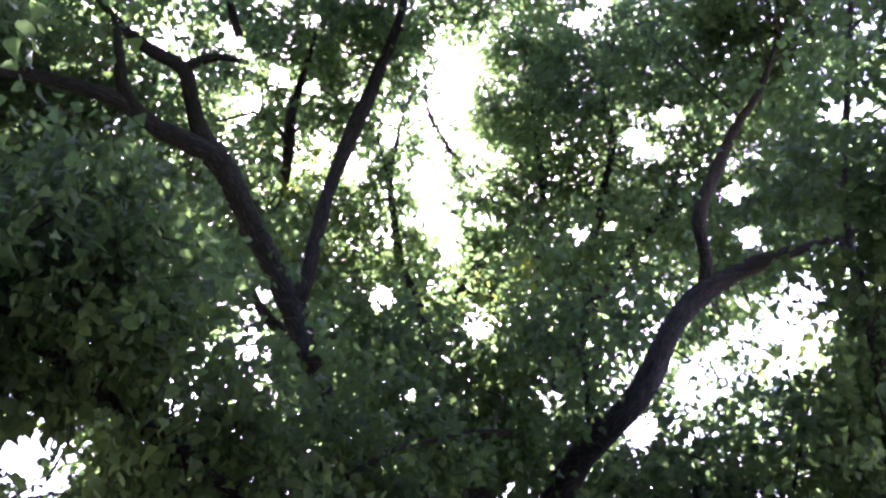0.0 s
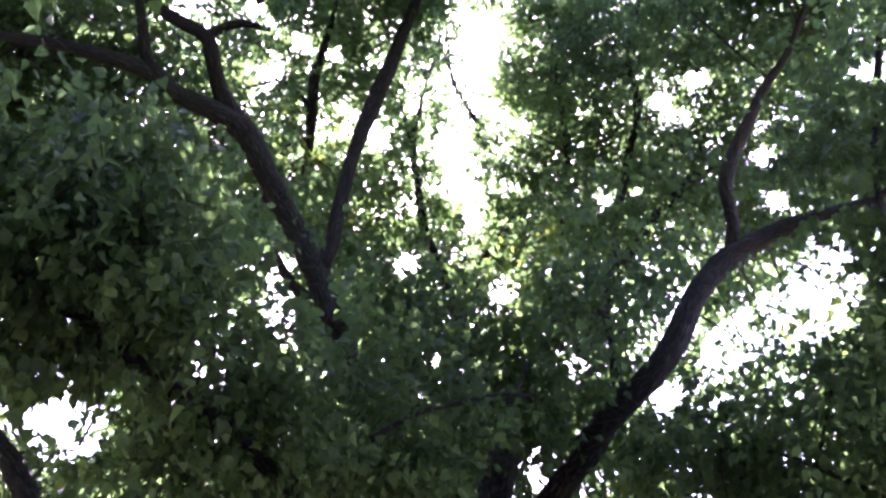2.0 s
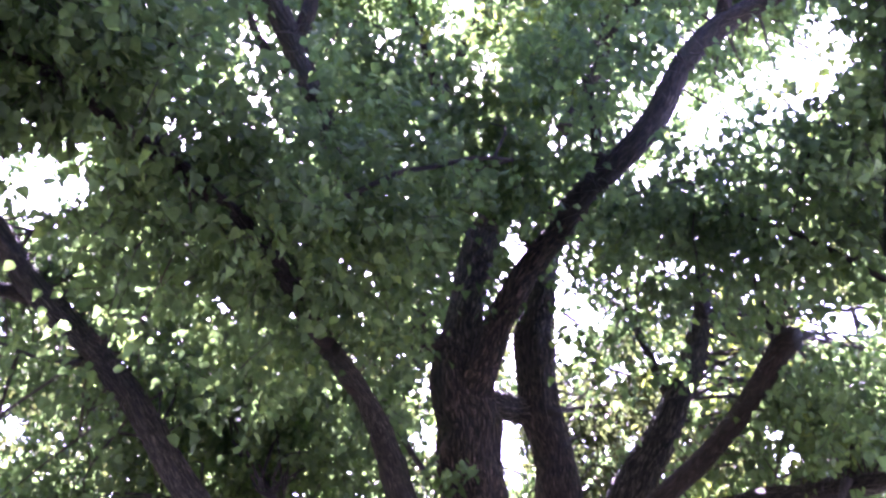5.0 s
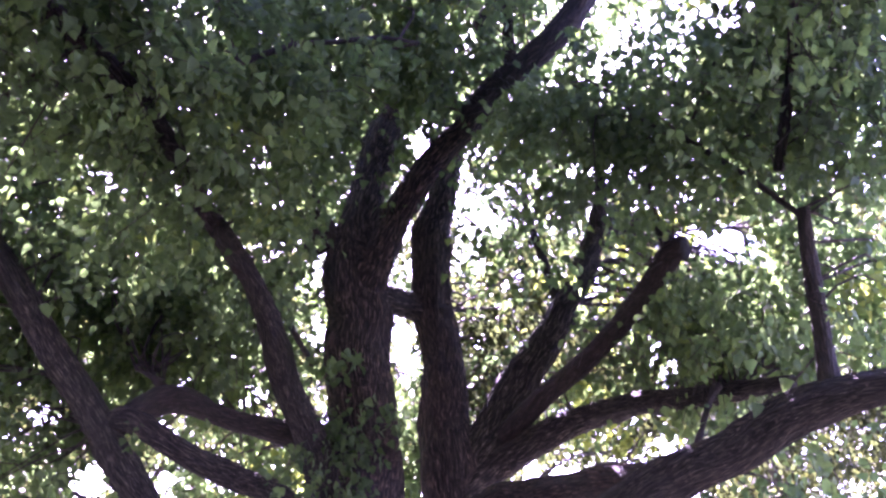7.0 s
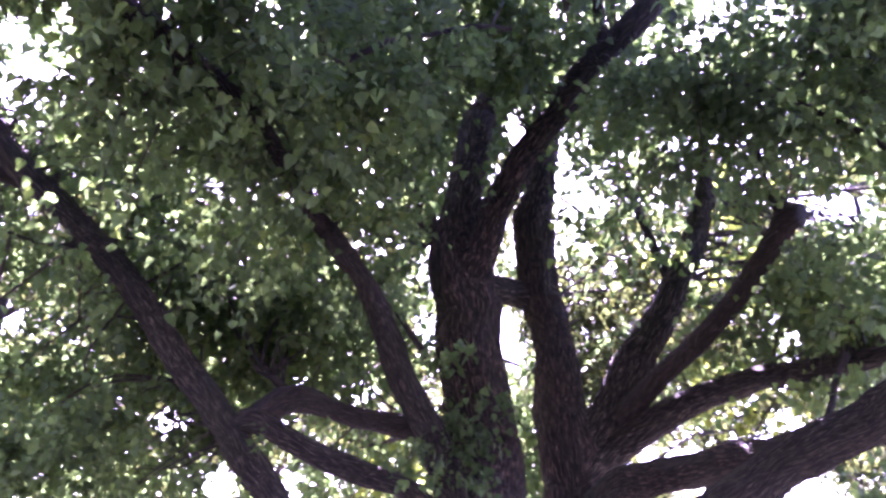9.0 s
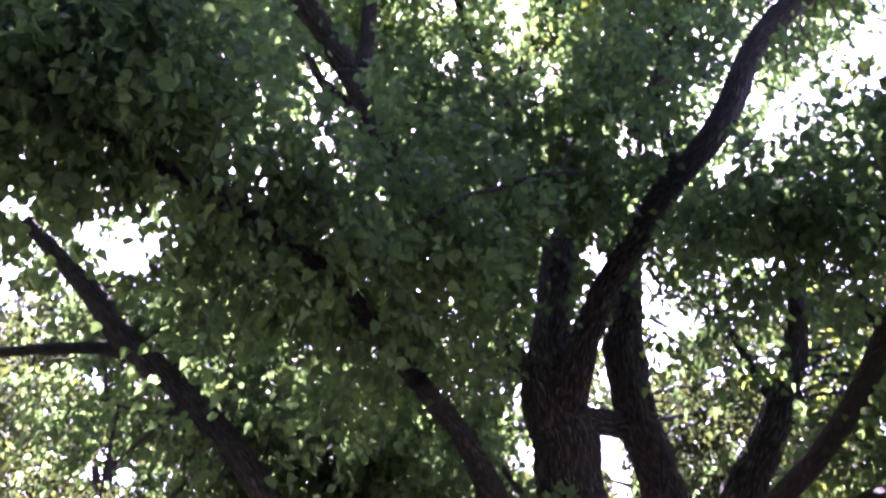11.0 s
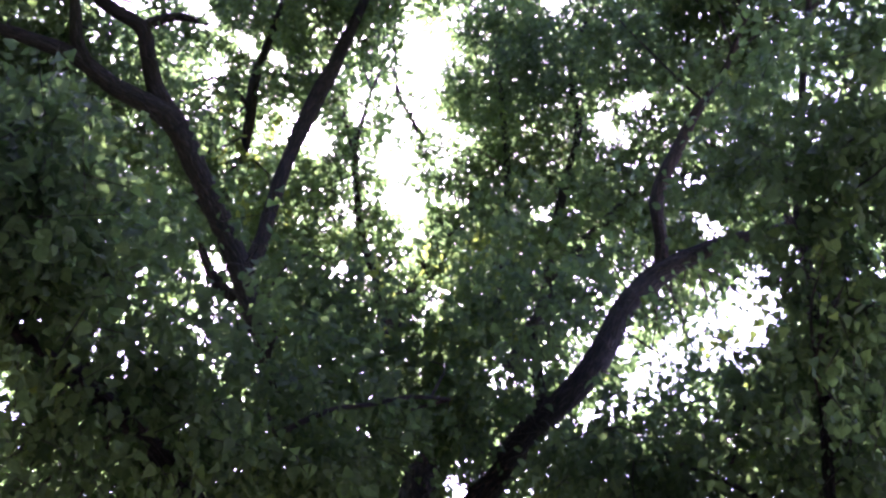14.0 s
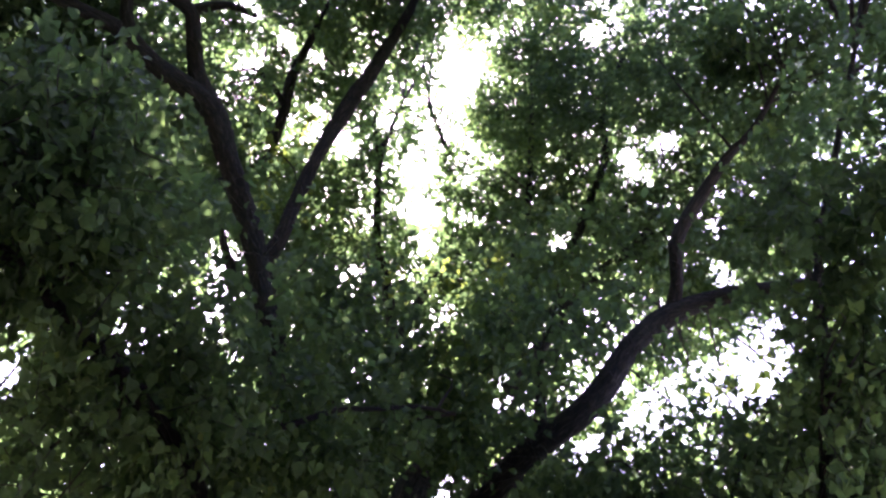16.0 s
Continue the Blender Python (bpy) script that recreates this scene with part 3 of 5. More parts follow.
big_tree.limb("branch", (1.185, 5.943, 5.22, 0.058), (1.131, 5.865, 5.369, 0.049), (1.11, 5.735, 5.487, 0.04), (1.049, 5.509, 5.746, 0.022), bare=0.6)
big_tree.limb("limb", (-0.166, 7.101, 4.147, 0.118), (-0.591, 6.721, 4.882, 0.107), (-0.941, 6.243, 5.568, 0.102), (-1.139, 5.837, 6.103, 0.097), (-1.268, 5.679, 6.347, 0.107))
big_tree.limb("limb", (-1.091, 5.849, 5.865, 0.081), (-1.192, 5.745, 6.068, 0.081), (-1.286, 5.619, 6.287, 0.091), (-1.419, 5.448, 6.533, 0.092), (-1.64, 5.108, 6.831, 0.092), (-1.817, 4.794, 7.074, 0.099), (-2.037, 4.637, 7.133, 0.082), (-2.263, 4.466, 7.12, 0.072), (-2.472, 4.231, 7.151, 0.065), (-2.727, 4.05, 7.1, 0.053), (-2.982, 3.887, 7.017, 0.043), (-3.319, 3.667, 6.834, 0.029), bare=0.98)
big_tree.limb("branch", (-2.409, 4.278, 7.142, 0.056), (-2.461, 4.116, 7.245, 0.051), (-2.464, 3.963, 7.356, 0.042), (-2.487, 3.703, 7.523, 0.023), bare=0.98)
big_tree.limb("branch", (-1.808, 4.795, 7.075, 0.094), (-1.997, 4.61, 7.308, 0.072), (-2.051, 4.408, 7.451, 0.062), (-2.097, 4.266, 7.608, 0.062), (-2.237, 4.16, 7.633, 0.058), (-2.373, 4.064, 7.647, 0.053), (-2.539, 3.844, 7.662, 0.033), (-2.722, 3.563, 7.758, 0.019), bare=0.98)
big_tree.limb("branch", (-2.139, 4.259, 7.598, 0.043), (-1.99, 4.237, 7.667, 0.043), (-1.805, 4.202, 7.688, 0.033), (-1.581, 4.244, 7.658, 0.019), bare=0.98)
big_tree.limb("branch", (-1.67, 4.155, 7.885, 0.039), (-1.716, 3.976, 7.991, 0.034), (-1.748, 3.695, 8.154, 0.024), bare=0.98)
big_tree.limb("limb", (-1.214, 5.654, 6.345, 0.059), (-1.141, 5.591, 6.597, 0.06), (-1.093, 5.523, 6.986, 0.059), (-1.009, 5.416, 7.398, 0.06), (-0.907, 5.322, 7.777, 0.07), (-0.747, 5.171, 8.19, 0.071), (-0.619, 5.035, 8.563, 0.059), (-0.481, 4.881, 8.931, 0.047), (-0.352, 4.621, 9.346, 0.034), bare=0.98)
big_tree.limb("branch", (-1.485, 5.699, 7.725, 0.037), (-1.462, 5.5, 8.052, 0.054), (-1.443, 5.327, 8.336, 0.049), (-1.336, 5.109, 8.657, 0.036), (-1.236, 4.877, 8.965, 0.022), bare=0.98)
big_tree.limb("branch", (-1.472, 5.44, 8.102, 0.027), (-1.621, 5.283, 8.198, 0.024), (-1.77, 5.204, 8.224, 0.014))
big_tree.limb("branch", (-1.301, 5.79, 6.12, 0.046), (-1.458, 5.699, 6.188, 0.042), (-1.573, 5.581, 6.373, 0.033), (-1.629, 5.517, 6.506, 0.019), bare=0.6)
big_tree.limb("branch", (-1.418, 5.508, 6.463, 0.033), (-1.573, 5.409, 6.683, 0.029), (-1.73, 5.331, 6.866, 0.019))
big_tree.limb("branch", (0.021, 7.199, 6.424, 0.071), (-0.156, 7.377, 7.22, 0.064), (-0.297, 7.341, 7.751, 0.054), (-0.442, 7.199, 8.066, 0.046), (-0.529, 6.939, 8.492, 0.043), (-0.591, 6.655, 8.907, 0.04), (-0.522, 6.472, 9.212, 0.025), (-0.433, 6.279, 9.512, 0.016), bare=0.55)
big_tree.limb("branch", (-0.591, 6.7, 8.864, 0.028), (-0.671, 6.47, 9.069, 0.019), (-0.719, 6.283, 9.227, 0.012), bare=0.6)
big_tree.limb("branch", (-0.094, 7.348, 6.919, 0.063), (0.199, 7.361, 7.889, 0.043), (0.446, 7.231, 8.182, 0.04), (0.623, 7.153, 8.404, 0.034), (0.897, 6.999, 8.823, 0.019))
big_tree.limb("branch", (0.164, 6.551, 9.026, 0.025), (0.008, 6.368, 9.19, 0.022), (-0.147, 6.18, 9.345, 0.012))
big_tree.limb("branch", (0.855, 7.014, 6.626, 0.087), (0.943, 6.959, 7.196, 0.068), (0.981, 6.784, 7.564, 0.063), (1.012, 6.585, 8.08, 0.053), (1.036, 6.366, 8.438, 0.035), (0.967, 5.997, 9.176, 0.024), (0.89, 5.662, 9.818, 0.016))
big_tree.limb("branch", (1.065, 7.112, 6.438, 0.087), (1.381, 7.013, 7.031, 0.062), (1.459, 6.877, 7.35, 0.057), (1.497, 6.693, 7.714, 0.052), (1.578, 6.485, 8.068, 0.047), (1.733, 6.191, 8.598, 0.036), (1.772, 6.035, 8.861, 0.039), (1.694, 5.839, 9.173, 0.031), (1.716, 5.62, 9.463, 0.025), (1.886, 5.336, 9.87, 0.025), (1.968, 5.041, 10.158, 0.019), bare=0.55)
big_tree.limb("branch", (1.214, 7.029, 6.705, 0.077), (1.563, 6.863, 7.339, 0.063), (1.819, 6.743, 7.722, 0.064), (2.086, 6.594, 7.953, 0.059), (2.281, 6.482, 8.151, 0.051), (2.398, 6.306, 8.428, 0.036), (2.472, 6.101, 8.59, 0.018), bare=0.55)
big_tree.limb("branch", (2.14, 6.553, 7.978, 0.035), (2.326, 6.38, 8.092, 0.035), (2.536, 6.198, 8.047, 0.026), (2.837, 5.981, 8.129, 0.015), bare=0.6)
big_tree.limb("branch", (1.863, 6.478, 8.144, 0.024), (2.046, 6.316, 8.393, 0.027), (2.311, 6.173, 8.582, 0.024), (2.572, 5.978, 8.8, 0.015), bare=0.6)
big_tree.limb("branch", (0.731, 7.522, 3.828, 0.123), (0.836, 7.467, 3.802, 0.108), (0.891, 7.441, 3.797, 0.083), (0.918, 7.427, 3.797, 0.039), bare=0.98)
big_tree.limb("limb", (1.023, 7.696, 2.362, 0.195), (1.244, 7.562, 2.728, 0.174), (1.437, 7.413, 3.067, 0.154), (1.647, 7.226, 3.44, 0.129), (1.825, 7.027, 3.78, 0.109), (1.963, 6.873, 4.105, 0.095), (2.011, 6.704, 4.35, 0.075), bare=0.98)
big_tree.limb("branch", (2.01, 6.713, 4.329, 0.071), (2.021, 6.638, 4.491, 0.061), (1.982, 6.511, 4.777, 0.038), (1.856, 6.347, 5.145, 0.019), bare=0.7)
big_tree.limb("branch", (1.78, 7.051, 3.741, 0.043), (1.652, 7.021, 4.075, 0.038), (1.528, 6.942, 4.347, 0.031), (1.443, 6.882, 4.527, 0.017), bare=0.8)
big_tree.limb("limb", (1.364, 7.435, 2.75, 0.081), (1.624, 7.022, 2.999, 0.078), (1.888, 6.58, 3.231, 0.075), (2.03, 6.274, 3.392, 0.072), (2.155, 5.938, 3.605, 0.074), (2.244, 5.737, 3.747, 0.085), (2.308, 5.653, 3.747, 0.073), bare=0.98)
big_tree.limb("branch", (2.244, 5.737, 3.747, 0.057), (2.18, 5.714, 3.863, 0.041), (2.116, 5.681, 3.996, 0.024), (2.066, 5.599, 4.21, 0.012), bare=0.6)
big_tree.limb("limb", (1.084, 7.638, 2.354, 0.159), (1.395, 7.457, 2.571, 0.124), (1.71, 7.158, 2.736, 0.107), (1.991, 6.853, 2.844, 0.095), (2.274, 6.543, 2.874, 0.083), (2.517, 6.234, 2.866, 0.072), (2.73, 6.03, 2.869, 0.063), (2.974, 5.68, 2.878, 0.045), bare=0.98)
big_tree.limb("limb", (0.7, 7.1, 1.5, 0.22), (1.229, 7.23, 2.144, 0.124), (1.565, 6.951, 2.232, 0.12), (1.839, 6.566, 2.272, 0.115), (2.068, 6.179, 2.28, 0.106), (2.225, 5.797, 2.304, 0.105), bare=0.98)
big_tree.limb("limb", (0.55, 7, 0.9, 0.3), (1.35, 6.5, 1.55, 0.22), (1.969, 5.917, 2.134, 0.136), (2.19, 5.777, 2.246, 0.135), (2.433, 5.612, 2.366, 0.133), (2.64, 5.391, 2.479, 0.131), (2.827, 5.161, 2.598, 0.129), (2.991, 4.998, 2.656, 0.104), (3.166, 4.824, 2.685, 0.091), (3.384, 4.539, 2.73, 0.066), bare=0.98)
big_tree.limb("branch", (2.909, 5.107, 2.641, 0.074), (2.874, 5.088, 2.805, 0.055), (2.846, 5.04, 3.033, 0.05), (2.806, 4.975, 3.295, 0.048), (2.762, 4.911, 3.523, 0.044), (2.752, 4.886, 3.734, 0.037), bare=0.98)
big_tree.limb("branch", (2.571, 4.782, 3.919, 0.033), (2.625, 4.613, 4.418, 0.038), (2.651, 4.433, 4.871, 0.038), (2.661, 4.369, 5.13, 0.047), (2.639, 4.283, 5.337, 0.043), (2.619, 4.211, 5.514, 0.035), (2.617, 4.062, 5.826, 0.028), (2.621, 3.827, 6.112, 0.026), (2.636, 3.632, 6.332, 0.024), (2.645, 3.402, 6.563, 0.021), (2.637, 3.14, 6.801, 0.017), bare=0.78)
big_tree.limb("branch", (2.764, 4.901, 3.685, 0.022), (2.634, 4.924, 3.789, 0.019), (2.427, 4.94, 3.967, 0.019), (2.23, 4.96, 4.101, 0.017), (2.094, 4.985, 4.205, 0.017), (1.94, 5.029, 4.298, 0.013), (1.766, 5.054, 4.361, 0.008), bare=0.98)
big_tree.limb("branch", (2.094, 4.985, 4.205, 0.011), (2.145, 4.863, 4.383, 0.011), (2.202, 4.76, 4.569, 0.009), (2.26, 4.604, 4.758, 0.008), bare=0.98)
big_tree.limb("limb", (0.2, 7.1, 0.95, 0.22), (-0.938, 6.681, 1.693, 0.113), (-1.237, 6.606, 2.086, 0.109), (-1.494, 6.51, 2.433, 0.107), (-1.78, 6.415, 2.835, 0.104), (-2.077, 6.274, 3.245, 0.098), (-2.38, 6.146, 3.642, 0.093), (-2.725, 5.977, 3.984, 0.09), (-3, 5.774, 4.258, 0.091), (-3.164, 5.62, 4.5, 0.08), (-3.301, 5.447, 4.657, 0.067), (-3.523, 5.13, 4.919, 0.044), bare=0.98)
big_tree.limb("branch", (-3.012, 5.901, 4.167, 0.057), (-3.143, 5.773, 4.161, 0.048), (-3.357, 5.556, 4.095, 0.043), (-3.52, 5.365, 4.006, 0.038), (-3.719, 5.147, 3.893, 0.029), bare=0.98)
big_tree.limb("branch", (-2.504, 6.071, 3.707, 0.026), (-2.66, 6.003, 3.701, 0.017), (-2.862, 5.905, 3.702, 0.013), (-3.084, 5.764, 3.762, 0.009), bare=0.6)
big_tree.limb("limb", (0.3, 6.95, 1.2, 0.24), (0.037, 6.988, 2.018, 0.122), (-0.096, 6.895, 2.42, 0.115), (-0.312, 6.712, 2.856, 0.102), (-0.475, 6.4, 3.253, 0.085), (-0.636, 5.989, 3.51, 0.071), (-0.767, 5.508, 3.604, 0.063), bare=0.98)
big_tree.limb("limb", (-0.636, 5.989, 3.51, 0.071), (-0.835, 5.464, 3.687, 0.061), (-0.946, 4.953, 3.796, 0.06), bare=0.35)
big_tree.limb("limb", (-0.946, 4.953, 3.796, 0.06), (-1.026, 4.467, 3.818, 0.057), (-1.142, 4.176, 3.861, 0.053), bare=0.8)
big_tree.limb("limb", (-1.142, 4.176, 3.861, 0.053), (-1.334, 3.83, 3.923, 0.048), (-1.526, 3.587, 3.975, 0.043), (-1.707, 3.318, 4.032, 0.034), (-1.973, 2.965, 4.078, 0.021), bare=0.7)
big_tree.limb("branch", (-0.37, 6.385, 3.331, 0.017), (-0.272, 6.435, 3.171, 0.021), (-0.153, 6.48, 3.011, 0.025), bare=0.6)
big_tree.limb("branch", (0.385, 4.618, 4.488, 0.01), (0.148, 4.539, 4.448, 0.013), (-0.081, 4.481, 4.35, 0.015), (-0.294, 4.324, 4.206, 0.016), (-0.53, 4.11, 3.924, 0.018), bare=0.6)
big_tree.limb("limb", (0.25, 7.15, 1.5, 0.18), (-0.231, 6.928, 2.079, 0.086), (-0.593, 6.788, 2.235, 0.085), (-0.905, 6.635, 2.352, 0.084), (-1.154, 6.525, 2.475, 0.083), (-1.369, 6.464, 2.582, 0.081), (-1.553, 6.484, 2.51, 0.042), bare=0.98)
big_tree.limb("limb", (0.03, 7.191, 2.478, 0.104), (-0.226, 7.023, 2.559, 0.093), (-0.476, 6.898, 2.618, 0.083), (-0.801, 6.753, 2.674, 0.073), (-1.04, 6.654, 2.746, 0.094), (-1.213, 6.576, 2.72, 0.097), (-1.38, 6.513, 2.583, 0.088), (-1.514, 6.501, 2.464, 0.067), bare=0.98)
big_tree.limb("branch", (-1.162, 6.631, 2.753, 0.051), (-1.21, 6.605, 2.837, 0.034), (-1.283, 6.578, 2.897, 0.021), (-1.383, 6.548, 2.935, 0.009), bare=0.6)
big_tree.limb("branch", (2.56, 5.93, 2.88, 0.028), (2.451, 5.85, 2.724, 0.02), (2.371, 5.8, 2.545, 0.02), (2.296, 5.77, 2.393, 0.026), bare=0.6)

clump(big_tree, (-1.77, 3.25, 3.98), (0.63, 0.7, 0.52), leaf=0.076, cover=2.86, detail=2, twigs=5)
clump(big_tree, (-1.88, 2.77, 4.29), (0.61, 0.7, 0.4), leaf=0.076, cover=2.62, detail=2, twigs=5)
clump(big_tree, (-1.3, 3.78, 3.89), (0.66, 0.6, 0.49), leaf=0.076, cover=2.14, detail=2, twigs=5, single=150)
clump(big_tree, (-0.75, 4.59, 4.16), (0.79, 0.6, 0.6), leaf=0.074, cover=1.83, detail=2, twigs=5, single=150)
clump(big_tree, (-0.71, 5.39, 3.91), (0.81, 0.6, 0.7), leaf=0.074, cover=1.47, detail=2, twigs=4)
clump(big_tree, (-1.03, 4.96, 3.75), (0.79, 0.5, 0.51), leaf=0.072, cover=1.63, detail=2, twigs=4)
clump(big_tree, (-0.43, 5.87, 4.14), (0.44, 0.4, 0.68), leaf=0.072, cover=1.63, detail=2, twigs=3)
clump(big_tree, (-0.91, 4.25, 4.23), (1.33, 0.5, 0.44), leaf=0.072, cover=1.63, detail=2, twigs=4)
clump(big_tree, (-0.35, 5.21, 5.14), (0.71, 0.6, 0.67), leaf=0.066, cover=1.96, detail=1, twigs=4)
clump(big_tree, (-1.67, 4.39, 5.46), (0.76, 0.7, 0.61), leaf=0.072, cover=1.77, twigs=4)
clump(big_tree, (-0.69, 5.16, 5.79), (0.55, 0.5, 0.46), leaf=0.078, cover=2.04, twigs=4)
clump(big_tree, (0.68, 5.02, 5.3), (0.75, 0.6, 0.59), leaf=0.072, cover=2.18, twigs=4)
clump(big_tree, (1.15, 4.91, 5.51), (0.44, 0.5, 0.4), leaf=0.072, cover=1.20, twigs=3)
clump(big_tree, (0.36, 5.35, 4.83), (0.59, 0.5, 0.43), leaf=0.072, cover=1.85, twigs=3)
clump(big_tree, (1.02, 5.67, 6.68), (0.87, 0.6, 0.43), leaf=0.078, cover=2.42, twigs=3)
clump(big_tree, (2.29, 3.26, 5.21), (0.44, 0.7, 0.76), leaf=0.072, cover=3.12, detail=2, twigs=5)
clump(big_tree, (2.72, 2.84, 5.64), (0.72, 0.8, 0.79), leaf=0.072, cover=2.45, twigs=4)
clump(big_tree, (2.14, 5.08, 4.56), (1.06, 0.7, 0.47), leaf=0.072, cover=2.04, twigs=5)
clump(big_tree, (2.45, 4.42, 4.57), (0.52, 0.6, 0.55), leaf=0.072, cover=2.17, twigs=4)
clump(big_tree, (2.02, 4.95, 4.11), (0.85, 0.6, 0.63), leaf=0.072, cover=2.04, twigs=5)
clump(big_tree, (1.51, 5.78, 4.64), (0.76, 0.6, 0.59), leaf=0.078, cover=1.09, twigs=4)
clump(big_tree, (2.58, 5.46, 3.49), (0.55, 0.6, 0.55), leaf=0.072, cover=1.62, twigs=3)
clump(big_tree, (2.83, 6.77, 3.3), (0.8, 0.6, 0.33), leaf=0.078, cover=1.58, twigs=3)
clump(big_tree, (-3.43, 4.83, 7.41), (1.36, 0.9, 0.89), leaf=0.060, cover=3.96, detail=-1, twigs=5)
clump(big_tree, (-2.98, 4.03, 7.71), (1.39, 0.9, 0.74), leaf=0.078, cover=3.08, twigs=5)
clump(big_tree, (-2.59, 5.66, 7.67), (1.09, 0.9, 0.66), leaf=0.060, cover=2.90, detail=-1, twigs=4)
clump(big_tree, (-1.41, 4.75, 8.77), (1.2, 0.9, 0.66), leaf=0.060, cover=3.17, detail=-1, twigs=4)
clump(big_tree, (-1.34, 5.85, 8.98), (0.9, 0.8, 0.78), leaf=0.060, cover=1.98, detail=-1, twigs=4)
clump(big_tree, (-0.77, 4.88, 9.27), (1.14, 0.9, 0.51), leaf=0.060, cover=4.22, detail=-1, twigs=4)
clump(big_tree, (-0.9, 6.97, 8.27), (0.92, 0.8, 0.73), leaf=0.060, cover=2.64, detail=-1, twigs=4)
clump(big_tree, (-1.8, 6.77, 8), (0.78, 0.8, 0.78), leaf=0.060, cover=2.11, detail=-1, twigs=3)
clump(big_tree, (-0.17, 7.87, 7.9), (0.95, 0.8, 0.7), leaf=0.060, cover=2.64, detail=-1, twigs=4)
clump(big_tree, (1.05, 6.12, 9.33), (0.93, 0.9, 1.25), leaf=0.050, cover=2.65, detail=-1, twigs=5)
clump(big_tree, (1.75, 5.72, 9.51), (1.12, 0.9, 1.06), leaf=0.050, cover=1.77, detail=-1, twigs=5)
clump(big_tree, (1.04, 6.87, 8.36), (0.85, 0.8, 0.67), leaf=0.050, cover=3.53, detail=-1, twigs=4)
clump(big_tree, (1.92, 6.77, 8.26), (0.79, 0.8, 0.85), leaf=0.052, cover=1.89, detail=-1, twigs=4)
clump(big_tree, (2.45, 4.64, 8.31), (1.01, 0.9, 0.91), leaf=0.060, cover=3.53, detail=-1, twigs=5)
clump(big_tree, (2.86, 5.98, 7.52), (0.78, 0.7, 0.67), leaf=0.060, cover=2.02, detail=-1, twigs=4)
clump(big_tree, (0.98, 5.37, 10.13), (1.53, 0.9, 0.7), leaf=0.052, cover=2.02, detail=-1, twigs=4)
clump(big_tree, (-2.65, 3.4, 8.49), (2.14, 1.2, 0.81), leaf=0.090, cover=0.88, detail=0, twigs=3)
clump(big_tree, (-0.16, 3.78, 9.47), (1.75, 1.2, 0.82), leaf=0.090, cover=0.66, detail=0, twigs=3)
clump(big_tree, (2.31, 3.43, 8.6), (2.14, 1.2, 0.81), leaf=0.090, cover=0.88, detail=0, twigs=3)
clump(big_tree, (-3.51, 7.38, 3.92), (1.01, 0.8, 1.01), leaf=0.075, cover=1.08, detail=0, twigs=4)
clump(big_tree, (-2.52, 7.49, 4.13), (1.15, 0.8, 0.99), leaf=0.075, cover=1.31, detail=0, twigs=5)
clump(big_tree, (-2.93, 7.05, 2.68), (1.16, 0.8, 0.72), leaf=0.078, cover=1.39, twigs=4)
clump(big_tree, (-1.58, 7.64, 3.83), (1.02, 0.7, 0.71), leaf=0.075, cover=2.24, twigs=4)
clump(big_tree, (-1.18, 8.43, 3.5), (0.82, 0.7, 0.66), leaf=0.075, cover=1.50, detail=0, twigs=3)
clump(big_tree, (-2.58, 6.26, 4.78), (0.66, 0.6, 0.71), leaf=0.078, cover=1.69, twigs=4)
clump(big_tree, (3.09, 4.5, 4.2), (0.49, 0.6, 0.75), leaf=0.072, cover=1.77, twigs=3)
clump(big_tree, (-0.22, 7.98, 5.09), (0.55, 0.5, 1.15), leaf=0.078, cover=2.20, twigs=3)
clump(big_tree, (1.81, 9.09, 4.54), (0.67, 0.5, 1.04), leaf=0.070, cover=0.88, detail=0, twigs=3, mat=LEAF_FAR_DIM)
clump(big_tree, (-1.76, 3.13, 4.44), (0.54, 0.6, 0.54), leaf=0.076, cover=2.38, detail=2, twigs=5)
clump(big_tree, (-2.63, 6.59, 7.9), (0.78, 0.6, 0.78), leaf=0.060, cover=1.85, detail=-1, twigs=3)
clump(big_tree, (-3.01, 6.61, 2.45), (0.96, 0.5, 0.5), leaf=0.078, cover=2.00, twigs=3)
clump(big_tree, (-2.33, 7.31, 2.53), (0.43, 0.4, 0.29), leaf=0.078, cover=0.92, twigs=3)
clump(big_tree, (2.44, 5.96, 3.2), (0.62, 0.5, 0.37), leaf=0.078, cover=0.98, twigs=3)
clump(big_tree, (-1.09, 8.6, 2.67), (0.77, 0.5, 0.27), leaf=0.075, cover=2.00, detail=0, twigs=3)
clump(big_tree, (-1.64, 6.83, 3.83), (1.07, 0.5, 0.74), leaf=0.080, cover=1.78, twigs=4)
clump(big_tree, (-2.35, 6.93, 3.06), (0.71, 0.5, 0.56), leaf=0.080, cover=1.31, twigs=3)
clump(big_tree, (0.35, 7.73, 6.12), (0.68, 0.4, 0.68), leaf=0.075, cover=2.20, detail=0, twigs=3)
clump(big_tree, (3.11, 4.58, 4.69), (0.59, 0.6, 0.59), leaf=0.072, cover=1.50, twigs=3)
clump(big_tree, (2.47, 6.78, 6.41), (0.41, 0.5, 0.36), leaf=0.070, cover=0.28, detail=0, twigs=3, loose=True)
clump(big_tree, (3.06, 6.9, 6.63), (0.51, 0.5, 0.23), leaf=0.056, cover=0.17, detail=-1, twigs=3, loose=True)
clump(big_tree, (2.09, 5.99, 8.68), (0.33, 0.5, 0.42), leaf=0.056, cover=0.55, detail=-1, twigs=3, loose=True)
clump(big_tree, (-1.72, 5.26, 8.59), (0.5, 0.5, 0.34), leaf=0.060, cover=0.55, detail=-1, twigs=3, loose=True)
